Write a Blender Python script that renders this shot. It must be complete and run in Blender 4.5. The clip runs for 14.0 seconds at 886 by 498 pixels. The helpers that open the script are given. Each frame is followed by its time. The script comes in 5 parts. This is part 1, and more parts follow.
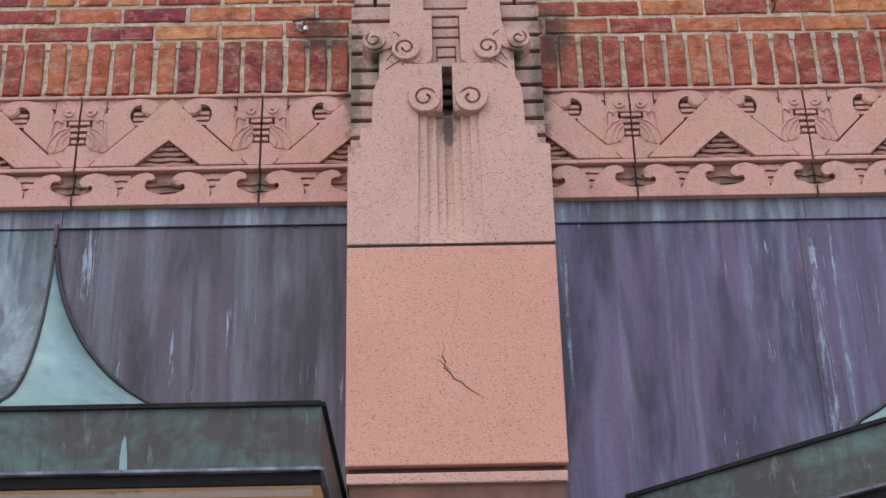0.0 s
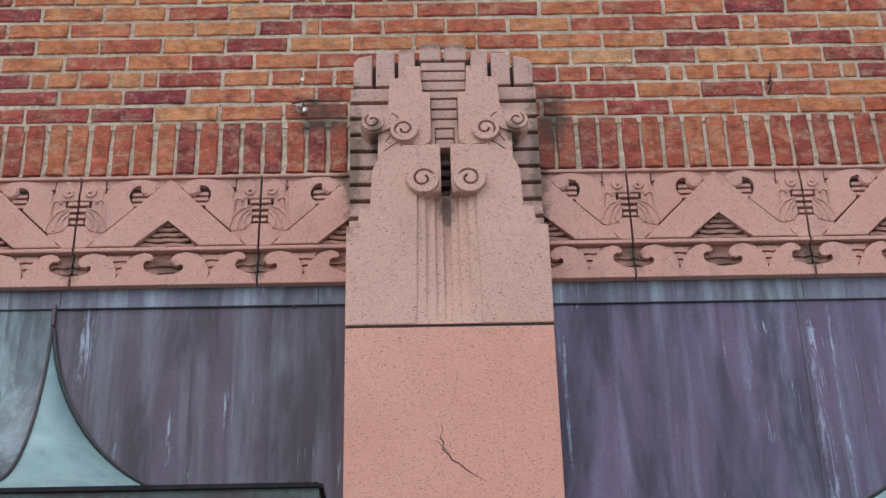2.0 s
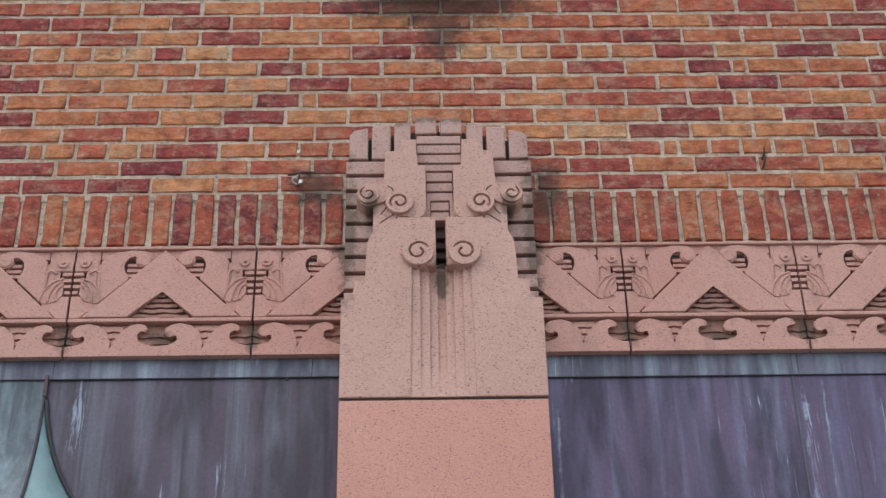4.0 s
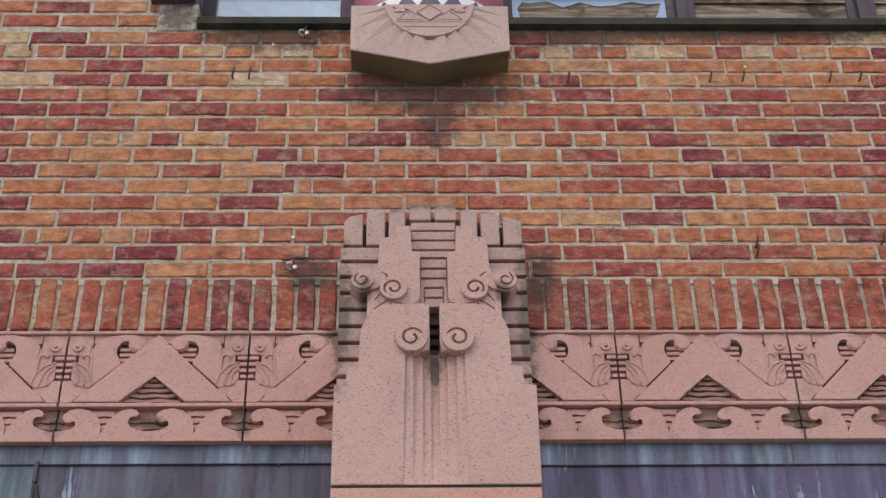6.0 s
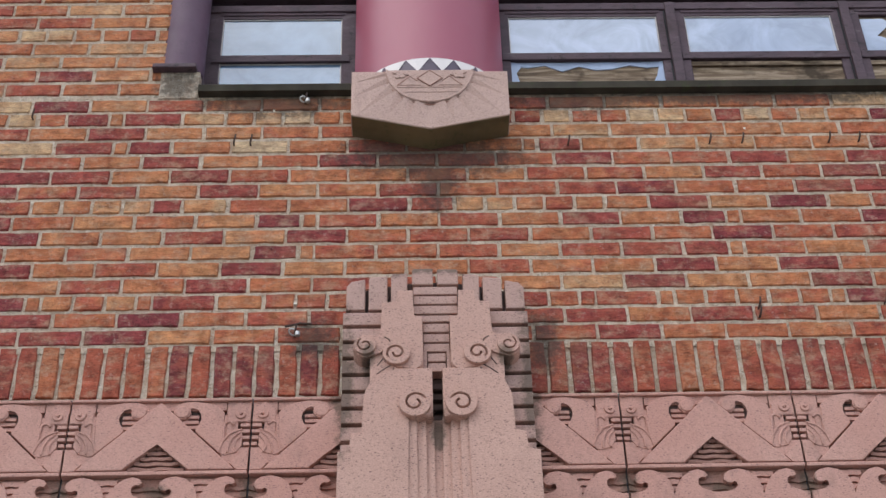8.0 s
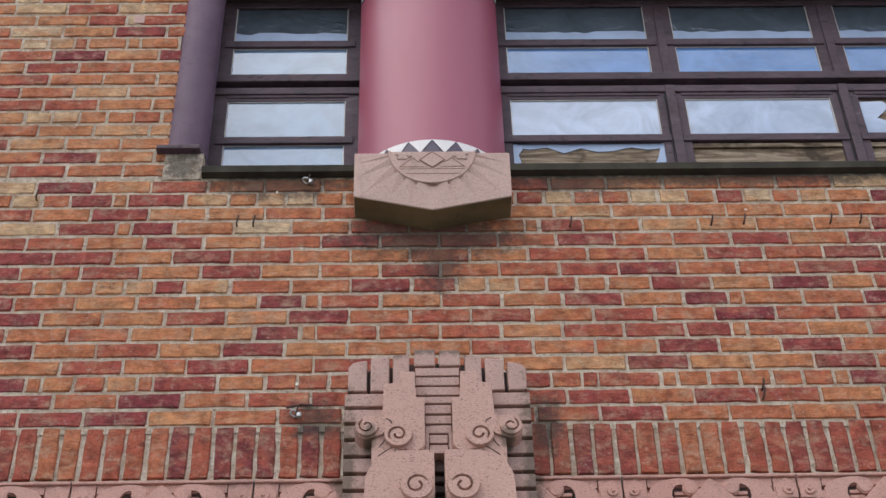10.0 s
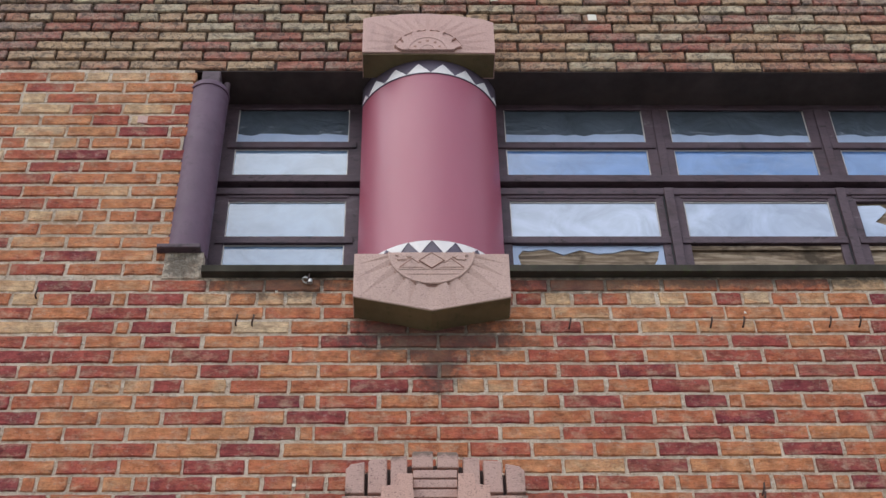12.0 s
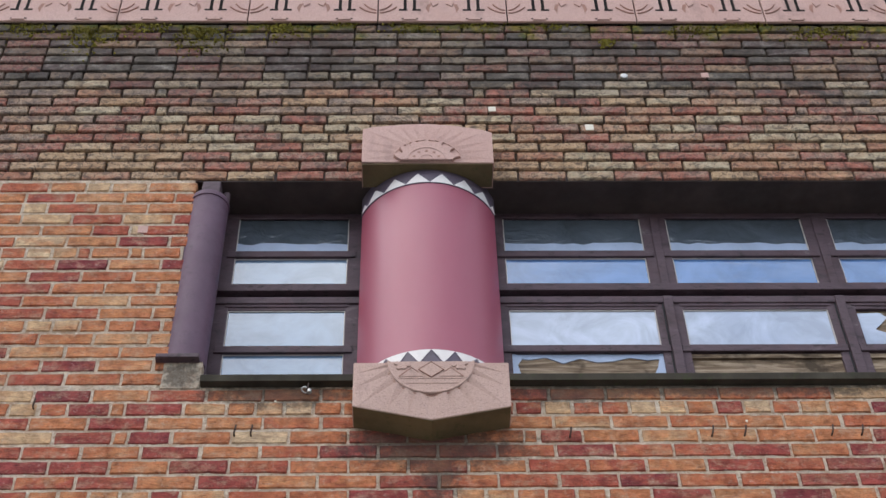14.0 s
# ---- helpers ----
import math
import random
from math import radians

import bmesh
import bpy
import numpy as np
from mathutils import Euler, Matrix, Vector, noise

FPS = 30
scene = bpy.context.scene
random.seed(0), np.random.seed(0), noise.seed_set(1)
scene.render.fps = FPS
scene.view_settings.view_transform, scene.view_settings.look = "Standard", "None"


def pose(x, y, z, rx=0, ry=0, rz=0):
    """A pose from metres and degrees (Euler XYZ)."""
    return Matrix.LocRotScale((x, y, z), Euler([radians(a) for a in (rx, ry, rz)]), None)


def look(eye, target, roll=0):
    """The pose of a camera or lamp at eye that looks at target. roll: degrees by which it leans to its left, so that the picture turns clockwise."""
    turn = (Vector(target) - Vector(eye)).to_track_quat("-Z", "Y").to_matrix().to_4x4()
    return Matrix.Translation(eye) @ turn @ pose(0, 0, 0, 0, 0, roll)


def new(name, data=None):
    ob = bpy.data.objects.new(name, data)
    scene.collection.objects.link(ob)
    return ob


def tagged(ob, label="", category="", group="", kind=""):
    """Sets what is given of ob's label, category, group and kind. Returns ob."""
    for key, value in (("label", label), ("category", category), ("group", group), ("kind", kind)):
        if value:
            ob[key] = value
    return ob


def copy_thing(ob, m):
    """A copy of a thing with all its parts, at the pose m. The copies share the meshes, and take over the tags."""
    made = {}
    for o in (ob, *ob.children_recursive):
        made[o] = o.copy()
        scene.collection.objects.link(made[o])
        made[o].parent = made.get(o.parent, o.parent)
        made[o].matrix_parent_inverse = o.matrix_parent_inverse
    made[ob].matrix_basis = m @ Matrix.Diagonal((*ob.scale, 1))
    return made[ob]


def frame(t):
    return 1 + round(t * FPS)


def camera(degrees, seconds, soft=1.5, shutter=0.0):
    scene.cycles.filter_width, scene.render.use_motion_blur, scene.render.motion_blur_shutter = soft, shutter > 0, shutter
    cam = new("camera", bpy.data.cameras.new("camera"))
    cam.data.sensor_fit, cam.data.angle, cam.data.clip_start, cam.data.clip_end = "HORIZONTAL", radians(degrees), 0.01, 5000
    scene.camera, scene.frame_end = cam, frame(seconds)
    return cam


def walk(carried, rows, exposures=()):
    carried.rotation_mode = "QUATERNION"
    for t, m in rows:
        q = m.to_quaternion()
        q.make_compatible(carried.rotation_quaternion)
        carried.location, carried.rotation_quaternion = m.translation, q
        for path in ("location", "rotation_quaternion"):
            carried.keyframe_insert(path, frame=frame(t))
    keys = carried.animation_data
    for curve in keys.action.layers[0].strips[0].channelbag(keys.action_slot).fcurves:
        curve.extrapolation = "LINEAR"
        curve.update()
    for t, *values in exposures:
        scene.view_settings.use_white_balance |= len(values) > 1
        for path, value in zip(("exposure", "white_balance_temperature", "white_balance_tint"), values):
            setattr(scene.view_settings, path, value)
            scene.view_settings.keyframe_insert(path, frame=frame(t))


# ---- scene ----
# ---- camera: stands on the pavement and tilts up ----
cam = camera(32.96, 14.0)
EYE_X, EYE_Y, EYE_Z = -0.08, -4.1, 1.6
ROWS = [
    (0.0, -0.784, 26.126, -1.345), (0.5, -0.121, 26.893, -0.830), (1.0, -0.625, 27.803, -0.961),
    (1.5, -0.872, 28.530, -1.107), (2.0, -0.940, 29.202, -1.393), (2.5, -1.047, 29.695, -1.352),
    (3.0, -1.179, 30.411, -1.272), (5.5, -1.356, 34.406, -1.036), (6.0, -1.598, 35.275, -0.991),
    (6.5, -1.731, 36.123, -1.079), (7.0, -1.566, 36.714, -1.188), (7.5, -1.527, 37.150, -1.418),
    (8.0, -1.565, 37.734, -1.592), (10.5, -1.604, 41.746, -1.498), (11.0, -1.682, 42.679, -1.436),
    (11.5, -1.694, 43.570, -1.225), (12.0, -1.728, 44.681, -1.232), (12.5, -1.551, 45.947, -1.109),
    (13.0, -1.618, 47.143, -1.141), (13.5, -1.772, 47.942, -1.460), (14.0, -1.912, 48.839, -1.549),
]
walk(cam, [(t, pose(EYE_X, EYE_Y, EYE_Z, 90 + pitch, 0, yaw) @ pose(0, 0, 0, 0, 0, roll)) for t, yaw, pitch, roll in ROWS],
     exposures=[(0.0, 0.58), (2.5, 0.49), (5.5, 0.45), (7.5, 0.44), (11.0, 0.41), (14.0, 0.50)])

# ---- sky and sun: bright, mostly clouded ----
SUN_EL, SUN_AZ = 56.0, 222.0
world = bpy.data.worlds.new("sky")
scene.world = world
world.use_nodes = True
wn, wl = world.node_tree.nodes, world.node_tree.links
wn.clear()
w_out, w_bg = wn.new("ShaderNodeOutputWorld"), wn.new("ShaderNodeBackground")
w_sky = wn.new("ShaderNodeTexSky")
w_sky.sky_type, w_sky.sun_disc = "NISHITA", False
w_sky.sun_elevation, w_sky.sun_rotation = radians(SUN_EL), radians(SUN_AZ)
w_tc, w_map, w_noise, w_ramp, w_mix = (wn.new(k) for k in ("ShaderNodeTexCoord", "ShaderNodeMapping", "ShaderNodeTexNoise", "ShaderNodeValToRGB", "ShaderNodeMixRGB"))
w_map.inputs["Scale"].default_value = (1.0, 1.0, 2.2)
w_noise.inputs["Scale"].default_value, w_noise.inputs["Detail"].default_value, w_noise.inputs["Roughness"].default_value = 2.6, 7, 0.55
w_ramp.color_ramp.elements[0].position, w_ramp.color_ramp.elements[1].position = 0.42, 0.60
w_mix.inputs[2].default_value = (9.6, 10.2, 11.2, 1)
wl.new(w_tc.outputs["Generated"], w_map.inputs["Vector"])
wl.new(w_map.outputs["Vector"], w_noise.inputs["Vector"])
wl.new(w_noise.outputs["Fac"], w_ramp.inputs["Fac"])
wl.new(w_ramp.outputs["Color"], w_mix.inputs[0])
wl.new(w_sky.outputs["Color"], w_mix.inputs[1])
wl.new(w_mix.outputs["Color"], w_bg.inputs["Color"])
w_bg.inputs["Strength"].default_value = 0.145
wl.new(w_bg.outputs["Background"], w_out.inputs["Surface"])
sun = new("sun", bpy.data.lights.new("sun", "SUN"))
sun.data.energy, sun.data.angle, sun.data.color = 0.8, radians(55), (1.0, 0.97, 0.93)
sun_way = Vector((math.sin(radians(SUN_AZ)) * math.cos(radians(SUN_EL)), math.cos(radians(SUN_AZ)) * math.cos(radians(SUN_EL)), math.sin(radians(SUN_EL))))
sun.matrix_world = look(sun_way * 30, (0, 0, 0))


# ---- materials ----
class Mat:
    """A small builder of node materials on object or world coordinates."""

    def __init__(self, name, rough=0.8, metal=0.0, spec=0.4):
        self.m = bpy.data.materials.new(name)
        self.m.use_nodes = True
        self.n, self.l = self.m.node_tree.nodes, self.m.node_tree.links
        self.b = self.n["Principled BSDF"]
        self.b.inputs["Roughness"].default_value = rough
        self.b.inputs["Metallic"].default_value = metal
        self.b.inputs["Specular IOR Level"].default_value = spec
        self.geo = self.n.new("ShaderNodeNewGeometry")
        self.pos = self.geo.outputs["Position"]

    def mapping(self, scale, vec=None, loc=(0, 0, 0), rot=(0, 0, 0)):
        k = self.n.new("ShaderNodeMapping")
        k.inputs["Scale"].default_value, k.inputs["Location"].default_value = scale, loc
        k.inputs["Rotation"].default_value = [radians(a) for a in rot]
        self.l.new(vec or self.pos, k.inputs["Vector"])
        return k.outputs["Vector"]

    def noise(self, scale, detail=4, rough=0.55, stretch=(1, 1, 1), loc=(0, 0, 0), vec=None, warp=0.0, rot=(0, 0, 0)):
        k = self.n.new("ShaderNodeTexNoise")
        k.inputs["Scale"].default_value, k.inputs["Detail"].default_value = scale, detail
        k.inputs["Roughness"].default_value, k.inputs["Distortion"].default_value = rough, warp
        self.l.new(self.mapping(stretch, vec, loc, rot), k.inputs["Vector"])
        return k.outputs["Fac"]

    def voronoi(self, scale, stretch=(1, 1, 1), out="Distance", vec=None, rot=(0, 0, 0), warp=0.0):
        k = self.n.new("ShaderNodeTexVoronoi")
        k.inputs["Scale"].default_value = scale
        vec = self.mapping(stretch, vec, (0, 0, 0), rot)
        if warp:
            bend = self.n.new("ShaderNodeTexNoise")
            bend.inputs["Scale"].default_value = scale * 0.7
            add = self.n.new("ShaderNodeVectorMath")
            add.operation = "MULTIPLY_ADD"
            self.l.new(bend.outputs["Color"], add.inputs[0])
            self.l.new(vec, bend.inputs["Vector"])
            add.inputs[1].default_value = (warp / scale * 2.5,) * 3
            self.l.new(vec, add.inputs[2])
            vec = add.outputs["Vector"]
        self.l.new(vec, k.inputs["Vector"])
        return k.outputs[out]

    def ramp(self, fac, stops, mode="LINEAR"):
        k = self.n.new("ShaderNodeValToRGB")
        e = k.color_ramp.elements
        k.color_ramp.interpolation = mode
        while len(e) < len(stops):
            e.new(0.5)
        for i, (p, c) in enumerate(stops):
            e[i].position = p
            e[i].color = (*c, 1) if len(c) == 3 else (c[0],) * 3 + (1,)
        self.l.new(fac, k.inputs["Fac"])
        return k.outputs["Color"]

    def mix(self, fac, a, b, mode="MIX"):
        k = self.n.new("ShaderNodeMixRGB")
        k.blend_type = mode
        for v, i in ((fac, 0), (a, 1), (b, 2)):
            if isinstance(v, (int, float)):
                k.inputs[i].default_value = v
            elif isinstance(v, tuple):
                k.inputs[i].default_value = (*v, 1)
            else:
                self.l.new(v, k.inputs[i])
        return k.outputs["Color"]

    def math(self, op, a, b=0.0):
        k = self.n.new("ShaderNodeMath")
        k.operation = op
        for v, i in ((a, 0), (b, 1)):
            if isinstance(v, (int, float)):
                k.inputs[i].default_value = v
            else:
                self.l.new(v, k.inputs[i])
        return k.outputs["Value"]

    def stain(self, spots, top=0.68):
        """A mask of ragged spots: spots of (x, z, half width, half height)."""
        total = None
        for x, z, rx, rz in spots:
            v = self.mapping((1 / rx, 0, 1 / rz), loc=(-x / rx, 0, -z / rz))
            k = self.n.new("ShaderNodeVectorMath")
            k.operation = "LENGTH"
            self.l.new(v, k.inputs[0])
            rag = self.math("MULTIPLY", self.math("SUBTRACT", self.noise(18, 7, 0.8), 0.5), 2.8)
            one = self.ramp(self.math("ADD", k.outputs["Value"], rag), [(0.45, (top,)), (0.95, (0,))])
            total = one if total is None else self.mix(1.0, total, one, "LIGHTEN")
        return total

    def color(self, c):
        if isinstance(c, tuple):
            self.b.inputs["Base Color"].default_value = (*c, 1)
        else:
            self.l.new(c, self.b.inputs["Base Color"])
        return self

    def rough(self, fac, lo, hi):
        self.l.new(self.ramp(fac, [(0.3, (lo,)), (0.7, (hi,))]), self.b.inputs["Roughness"])
        return self

    def bump(self, fac, strength=0.3, dist=0.004):
        k = self.n.new("ShaderNodeBump")
        k.inputs["Strength"].default_value, k.inputs["Distance"].default_value = strength, dist
        self.l.new(fac, k.inputs["Height"])
        self.l.new(k.outputs["Normal"], self.b.inputs["Normal"])
        return self


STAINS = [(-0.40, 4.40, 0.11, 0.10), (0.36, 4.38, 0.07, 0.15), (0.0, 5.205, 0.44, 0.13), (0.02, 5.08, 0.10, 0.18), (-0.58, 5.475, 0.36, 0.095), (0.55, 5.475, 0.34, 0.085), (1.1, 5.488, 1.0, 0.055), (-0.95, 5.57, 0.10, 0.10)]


def brick_material(name, palette, joined=False, grime=0.0, contrast=0.5, flashed=None):
    """Wire-cut facing brick: a tone for each brick, a second tone flashed over part of it, streaks and pits."""
    m = Mat(name, 0.88, spec=0.25)
    if joined:
        rnd = m.geo.outputs["Random Per Island"]
    else:
        rnd = m.n.new("ShaderNodeObjectInfo").outputs["Random"]
    tone = m.ramp(rnd, palette, "CONSTANT")
    second = m.ramp(m.math("FRACT", m.math("MULTIPLY", rnd, 7.31)), flashed or palette, "CONSTANT")
    shift = m.n.new("ShaderNodeCombineXYZ")
    m.l.new(m.math("MULTIPLY", rnd, 37.0), shift.inputs["X"])
    m.l.new(m.math("MULTIPLY", rnd, 91.0), shift.inputs["Z"])
    add = m.n.new("ShaderNodeVectorMath")
    m.l.new(m.pos, add.inputs[0])
    m.l.new(shift.outputs["Vector"], add.inputs[1])
    vec = add.outputs["Vector"]
    flash = m.ramp(m.noise(9, 3, stretch=(1, 1, 1.6), vec=vec, warp=0.6), [(0.46, (0,)), (0.62, (1,))])
    col = m.mix(m.mix(1.0, flash, (contrast, contrast, contrast), "MULTIPLY"), tone, second)
    streak = m.noise(52, 6, 0.72, stretch=(0.5, 1, 1.7), vec=vec, warp=1.0)
    col = m.mix(1.0, col, m.ramp(streak, [(0.32, (0.52, 0.47, 0.46)), (0.46, (0.95, 0.95, 0.95)), (0.68, (1.28, 1.34, 1.34))]), "MULTIPLY")
    wash = m.noise(20, 4, 0.6, vec=vec)
    col = m.mix(1.0, col, m.ramp(wash, [(0.32, (0.60, 0.57, 0.57)), (0.5, (1.0, 1.0, 1.0)), (0.70, (1.34, 1.36, 1.36))]), "MULTIPLY")
    pits = m.ramp(m.noise(150, 3, 0.7, vec=vec), [(0.33, (0.55,)), (0.44, (1,))])
    col = m.mix(1.0, col, pits, "MULTIPLY")
    lime = m.ramp(m.noise(34, 6, 0.75, vec=vec), [(0.56, (0,)), (0.70, (0.45,))])
    col = m.mix(lime, col, (0.55, 0.45, 0.37))
    smear = m.ramp(m.noise(16, 6, 0.72, stretch=(0.8, 1, 1.3), loc=(4, 0, 7)), [(0.50, (0,)), (0.64, (0.5,))])
    col = m.mix(smear, col, m.ramp(m.noise(70, 4, 0.7), [(0.35, (0.34, 0.19, 0.11)), (0.65, (0.58, 0.42, 0.29))]))
    crazed = m.voronoi(30, (0.45, 1, 1.5), vec=vec, warp=1.0)
    col = m.mix(m.ramp(crazed, [(0.0, (0.55,)), (0.11, (0,))]), col, (0.09, 0.040, 0.030))
    gold = m.ramp(m.noise(2.6, 6, 0.72, stretch=(1, 1, 1.5), loc=(6, 0, 3)), [(0.50, (0,)), (0.66, (0.26,))])
    if not grime:
        col = m.mix(gold, col, m.mix(1.0, m.ramp(streak, [(0.36, (0.30, 0.125, 0.055)), (0.60, (0.56, 0.300, 0.145))]), pits, "MULTIPLY"))
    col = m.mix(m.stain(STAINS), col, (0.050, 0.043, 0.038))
    if grime:
        lichen = m.ramp(m.noise(38, 6, 0.8, vec=vec, warp=1.5), [(0.46, (0,)), (0.54, (0.35,)), (0.58, (0.10,)), (0.66, (0.5,))])
        which = m.ramp(m.math("FRACT", m.math("MULTIPLY", rnd, 13.7)), [(0.35, (0.12,)), (0.65, (1.0,))])
        lichen = m.mix(1.0, lichen, which, "MULTIPLY")
        col = m.mix(lichen, col, (0.50, 0.44, 0.33))
        scorch = m.ramp(m.noise(30, 5, 0.75, vec=vec, loc=(8, 0, 0), warp=1.0), [(0.50, (0,)), (0.58, (0.7,))])
        col = m.mix(scorch, col, (0.055, 0.045, 0.040))
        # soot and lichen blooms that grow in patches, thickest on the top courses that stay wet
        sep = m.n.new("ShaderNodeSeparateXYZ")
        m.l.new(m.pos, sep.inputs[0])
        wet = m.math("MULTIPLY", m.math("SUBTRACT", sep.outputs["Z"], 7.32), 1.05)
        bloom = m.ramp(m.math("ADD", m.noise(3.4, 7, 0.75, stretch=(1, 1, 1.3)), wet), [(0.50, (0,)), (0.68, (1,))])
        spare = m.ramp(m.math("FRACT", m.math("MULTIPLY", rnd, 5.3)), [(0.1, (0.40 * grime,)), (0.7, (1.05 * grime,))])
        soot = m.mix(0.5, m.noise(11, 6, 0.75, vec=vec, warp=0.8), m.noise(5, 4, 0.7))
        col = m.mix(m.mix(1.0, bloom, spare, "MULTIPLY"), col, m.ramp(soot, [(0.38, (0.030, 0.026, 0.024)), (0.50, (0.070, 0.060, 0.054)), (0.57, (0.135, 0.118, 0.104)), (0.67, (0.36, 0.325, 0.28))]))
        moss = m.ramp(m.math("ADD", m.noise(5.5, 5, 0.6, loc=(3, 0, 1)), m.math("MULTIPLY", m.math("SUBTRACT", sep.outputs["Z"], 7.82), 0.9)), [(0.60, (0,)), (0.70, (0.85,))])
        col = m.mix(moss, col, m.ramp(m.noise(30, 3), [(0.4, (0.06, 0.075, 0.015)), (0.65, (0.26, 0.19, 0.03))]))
    m.color(col)
    m.bump(m.mix(0.5, streak, m.noise(220, 3, 0.7, vec=vec)), 0.9, 0.006)
    return m.m


# maroon, red, orange, golden and buff bricks, each burnt a little unlike the next
TONES = {
    "m": [(0.0, (0.196, 0.036, 0.039)), (0.35, (0.242, 0.046, 0.041)), (0.7, (0.278, 0.056, 0.044))],
    "r": [(0.0, (0.327, 0.074, 0.046)), (0.4, (0.365, 0.091, 0.051)), (0.75, (0.296, 0.062, 0.043))],
    "o": [(0.0, (0.409, 0.133, 0.058)), (0.35, (0.441, 0.155, 0.067)), (0.7, (0.382, 0.113, 0.051))],
    "y": [(0.0, (0.458, 0.194, 0.085)), (0.5, (0.491, 0.228, 0.107)), (0.8, (0.447, 0.170, 0.071))],
    "b": [(0.0, (0.512, 0.328, 0.182)), (0.5, (0.545, 0.379, 0.230)), (0.8, (0.480, 0.271, 0.140))],
}
LOWER_PALETTE = [(0.0, TONES["o"][0][1]), (0.30, TONES["r"][0][1]), (0.55, TONES["m"][1][1]), (0.75, TONES["y"][0][1]), (0.90, TONES["o"][2][1])]
SOLDIER_PALETTE = [(0.0, (0.320, 0.078, 0.043)), (0.28, (0.235, 0.050, 0.038)), (0.48, (0.360, 0.112, 0.054)), (0.62, (0.185, 0.040, 0.038)), (0.78, (0.285, 0.064, 0.041))]
PIER_PALETTE = [(0.0, (0.44, 0.195, 0.090)), (0.20, (0.40, 0.135, 0.062)), (0.38, (0.50, 0.280, 0.155)), (0.58, (0.27, 0.062, 0.044)), (0.72, (0.43, 0.170, 0.078)), (0.90, (0.33, 0.082, 0.050))]
UPPER_PALETTE = [(0.0, (0.385, 0.225, 0.132)), (0.18, (0.285, 0.086, 0.066)), (0.36, (0.350, 0.168, 0.100)), (0.50, (0.225, 0.072, 0.062)),
                 (0.62, (0.385, 0.275, 0.178)), (0.74, (0.315, 0.112, 0.078)), (0.90, (0.290, 0.215, 0.150))]
FLASHED = {"m": TONES["m"] + [(0.85, TONES["r"][0][1])], "r": TONES["m"][1:2] + TONES["o"][1:], "o": [(0.0, TONES["r"][1][1]), (0.45, TONES["y"][0][1])], "y": [(0.0, TONES["o"][0][1]), (0.6, TONES["b"][0][1])], "b": TONES["y"][:1] + TONES["b"][1:]}
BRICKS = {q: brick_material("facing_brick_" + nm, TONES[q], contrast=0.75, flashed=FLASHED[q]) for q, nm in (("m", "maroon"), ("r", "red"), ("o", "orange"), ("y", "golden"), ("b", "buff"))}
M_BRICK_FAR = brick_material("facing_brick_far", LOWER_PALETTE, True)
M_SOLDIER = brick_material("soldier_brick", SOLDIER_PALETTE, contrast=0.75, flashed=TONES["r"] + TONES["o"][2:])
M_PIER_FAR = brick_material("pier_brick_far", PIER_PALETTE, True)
UPPER_TONES = {
    "m": [(0.0, (0.205, 0.068, 0.058)), (0.5, (0.235, 0.080, 0.064))],
    "r": [(0.0, (0.290, 0.096, 0.072)), (0.5, (0.325, 0.112, 0.078))],
    "o": [(0.0, (0.365, 0.180, 0.108)), (0.5, (0.335, 0.148, 0.092))],
    "b": [(0.0, (0.420, 0.272, 0.158)), (0.5, (0.395, 0.240, 0.138))],
    "p": [(0.0, (0.425, 0.335, 0.225)), (0.5, (0.390, 0.305, 0.200))],
    "g": [(0.0, (0.265, 0.180, 0.138)), (0.5, (0.230, 0.148, 0.118))],
}
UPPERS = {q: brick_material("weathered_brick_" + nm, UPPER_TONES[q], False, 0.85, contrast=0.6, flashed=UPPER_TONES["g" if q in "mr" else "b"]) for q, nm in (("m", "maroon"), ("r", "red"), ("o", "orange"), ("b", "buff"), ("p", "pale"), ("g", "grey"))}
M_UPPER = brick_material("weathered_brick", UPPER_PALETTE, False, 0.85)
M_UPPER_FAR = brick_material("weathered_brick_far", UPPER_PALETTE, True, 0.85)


def mortar(name, light, dark):
    m = Mat(name, 0.95, spec=0.15)
    n = m.noise(35, 6, 0.7)
    col = m.mix(m.ramp(m.noise(3.0, 4), [(0.45, (0,)), (0.7, (0.6,))]), m.ramp(n, [(0.3, dark), (0.55, light)]), dark)
    dust = m.ramp(m.noise(18, 5, 0.7, loc=(2, 0, 9)), [(0.46, (0,)), (0.68, (0.6,))])
    col = m.mix(dust, col, (0.40, 0.235, 0.145) if light[0] > 0.3 else dark)
    if light[0] > 0.3:
        col = m.mix(m.ramp(m.noise(46, 5, 0.75, loc=(7, 0, 1)), [(0.55, (0,)), (0.64, (0.75,))]), col, (0.74, 0.66, 0.55))
        col = m.mix(m.ramp(m.noise(75, 4, 0.75, loc=(1, 0, 6)), [(0.58, (0,)), (0.66, (0.7,))]), col, (0.13, 0.085, 0.060))
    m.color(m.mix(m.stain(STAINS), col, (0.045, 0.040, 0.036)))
    return m.bump(m.noise(90, 5, 0.7), 1.0, 0.012).m


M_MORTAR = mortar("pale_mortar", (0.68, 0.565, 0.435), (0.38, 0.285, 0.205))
M_MORTAR_DARK = mortar("weathered_mortar", (0.15, 0.108, 0.082), (0.055, 0.043, 0.036))


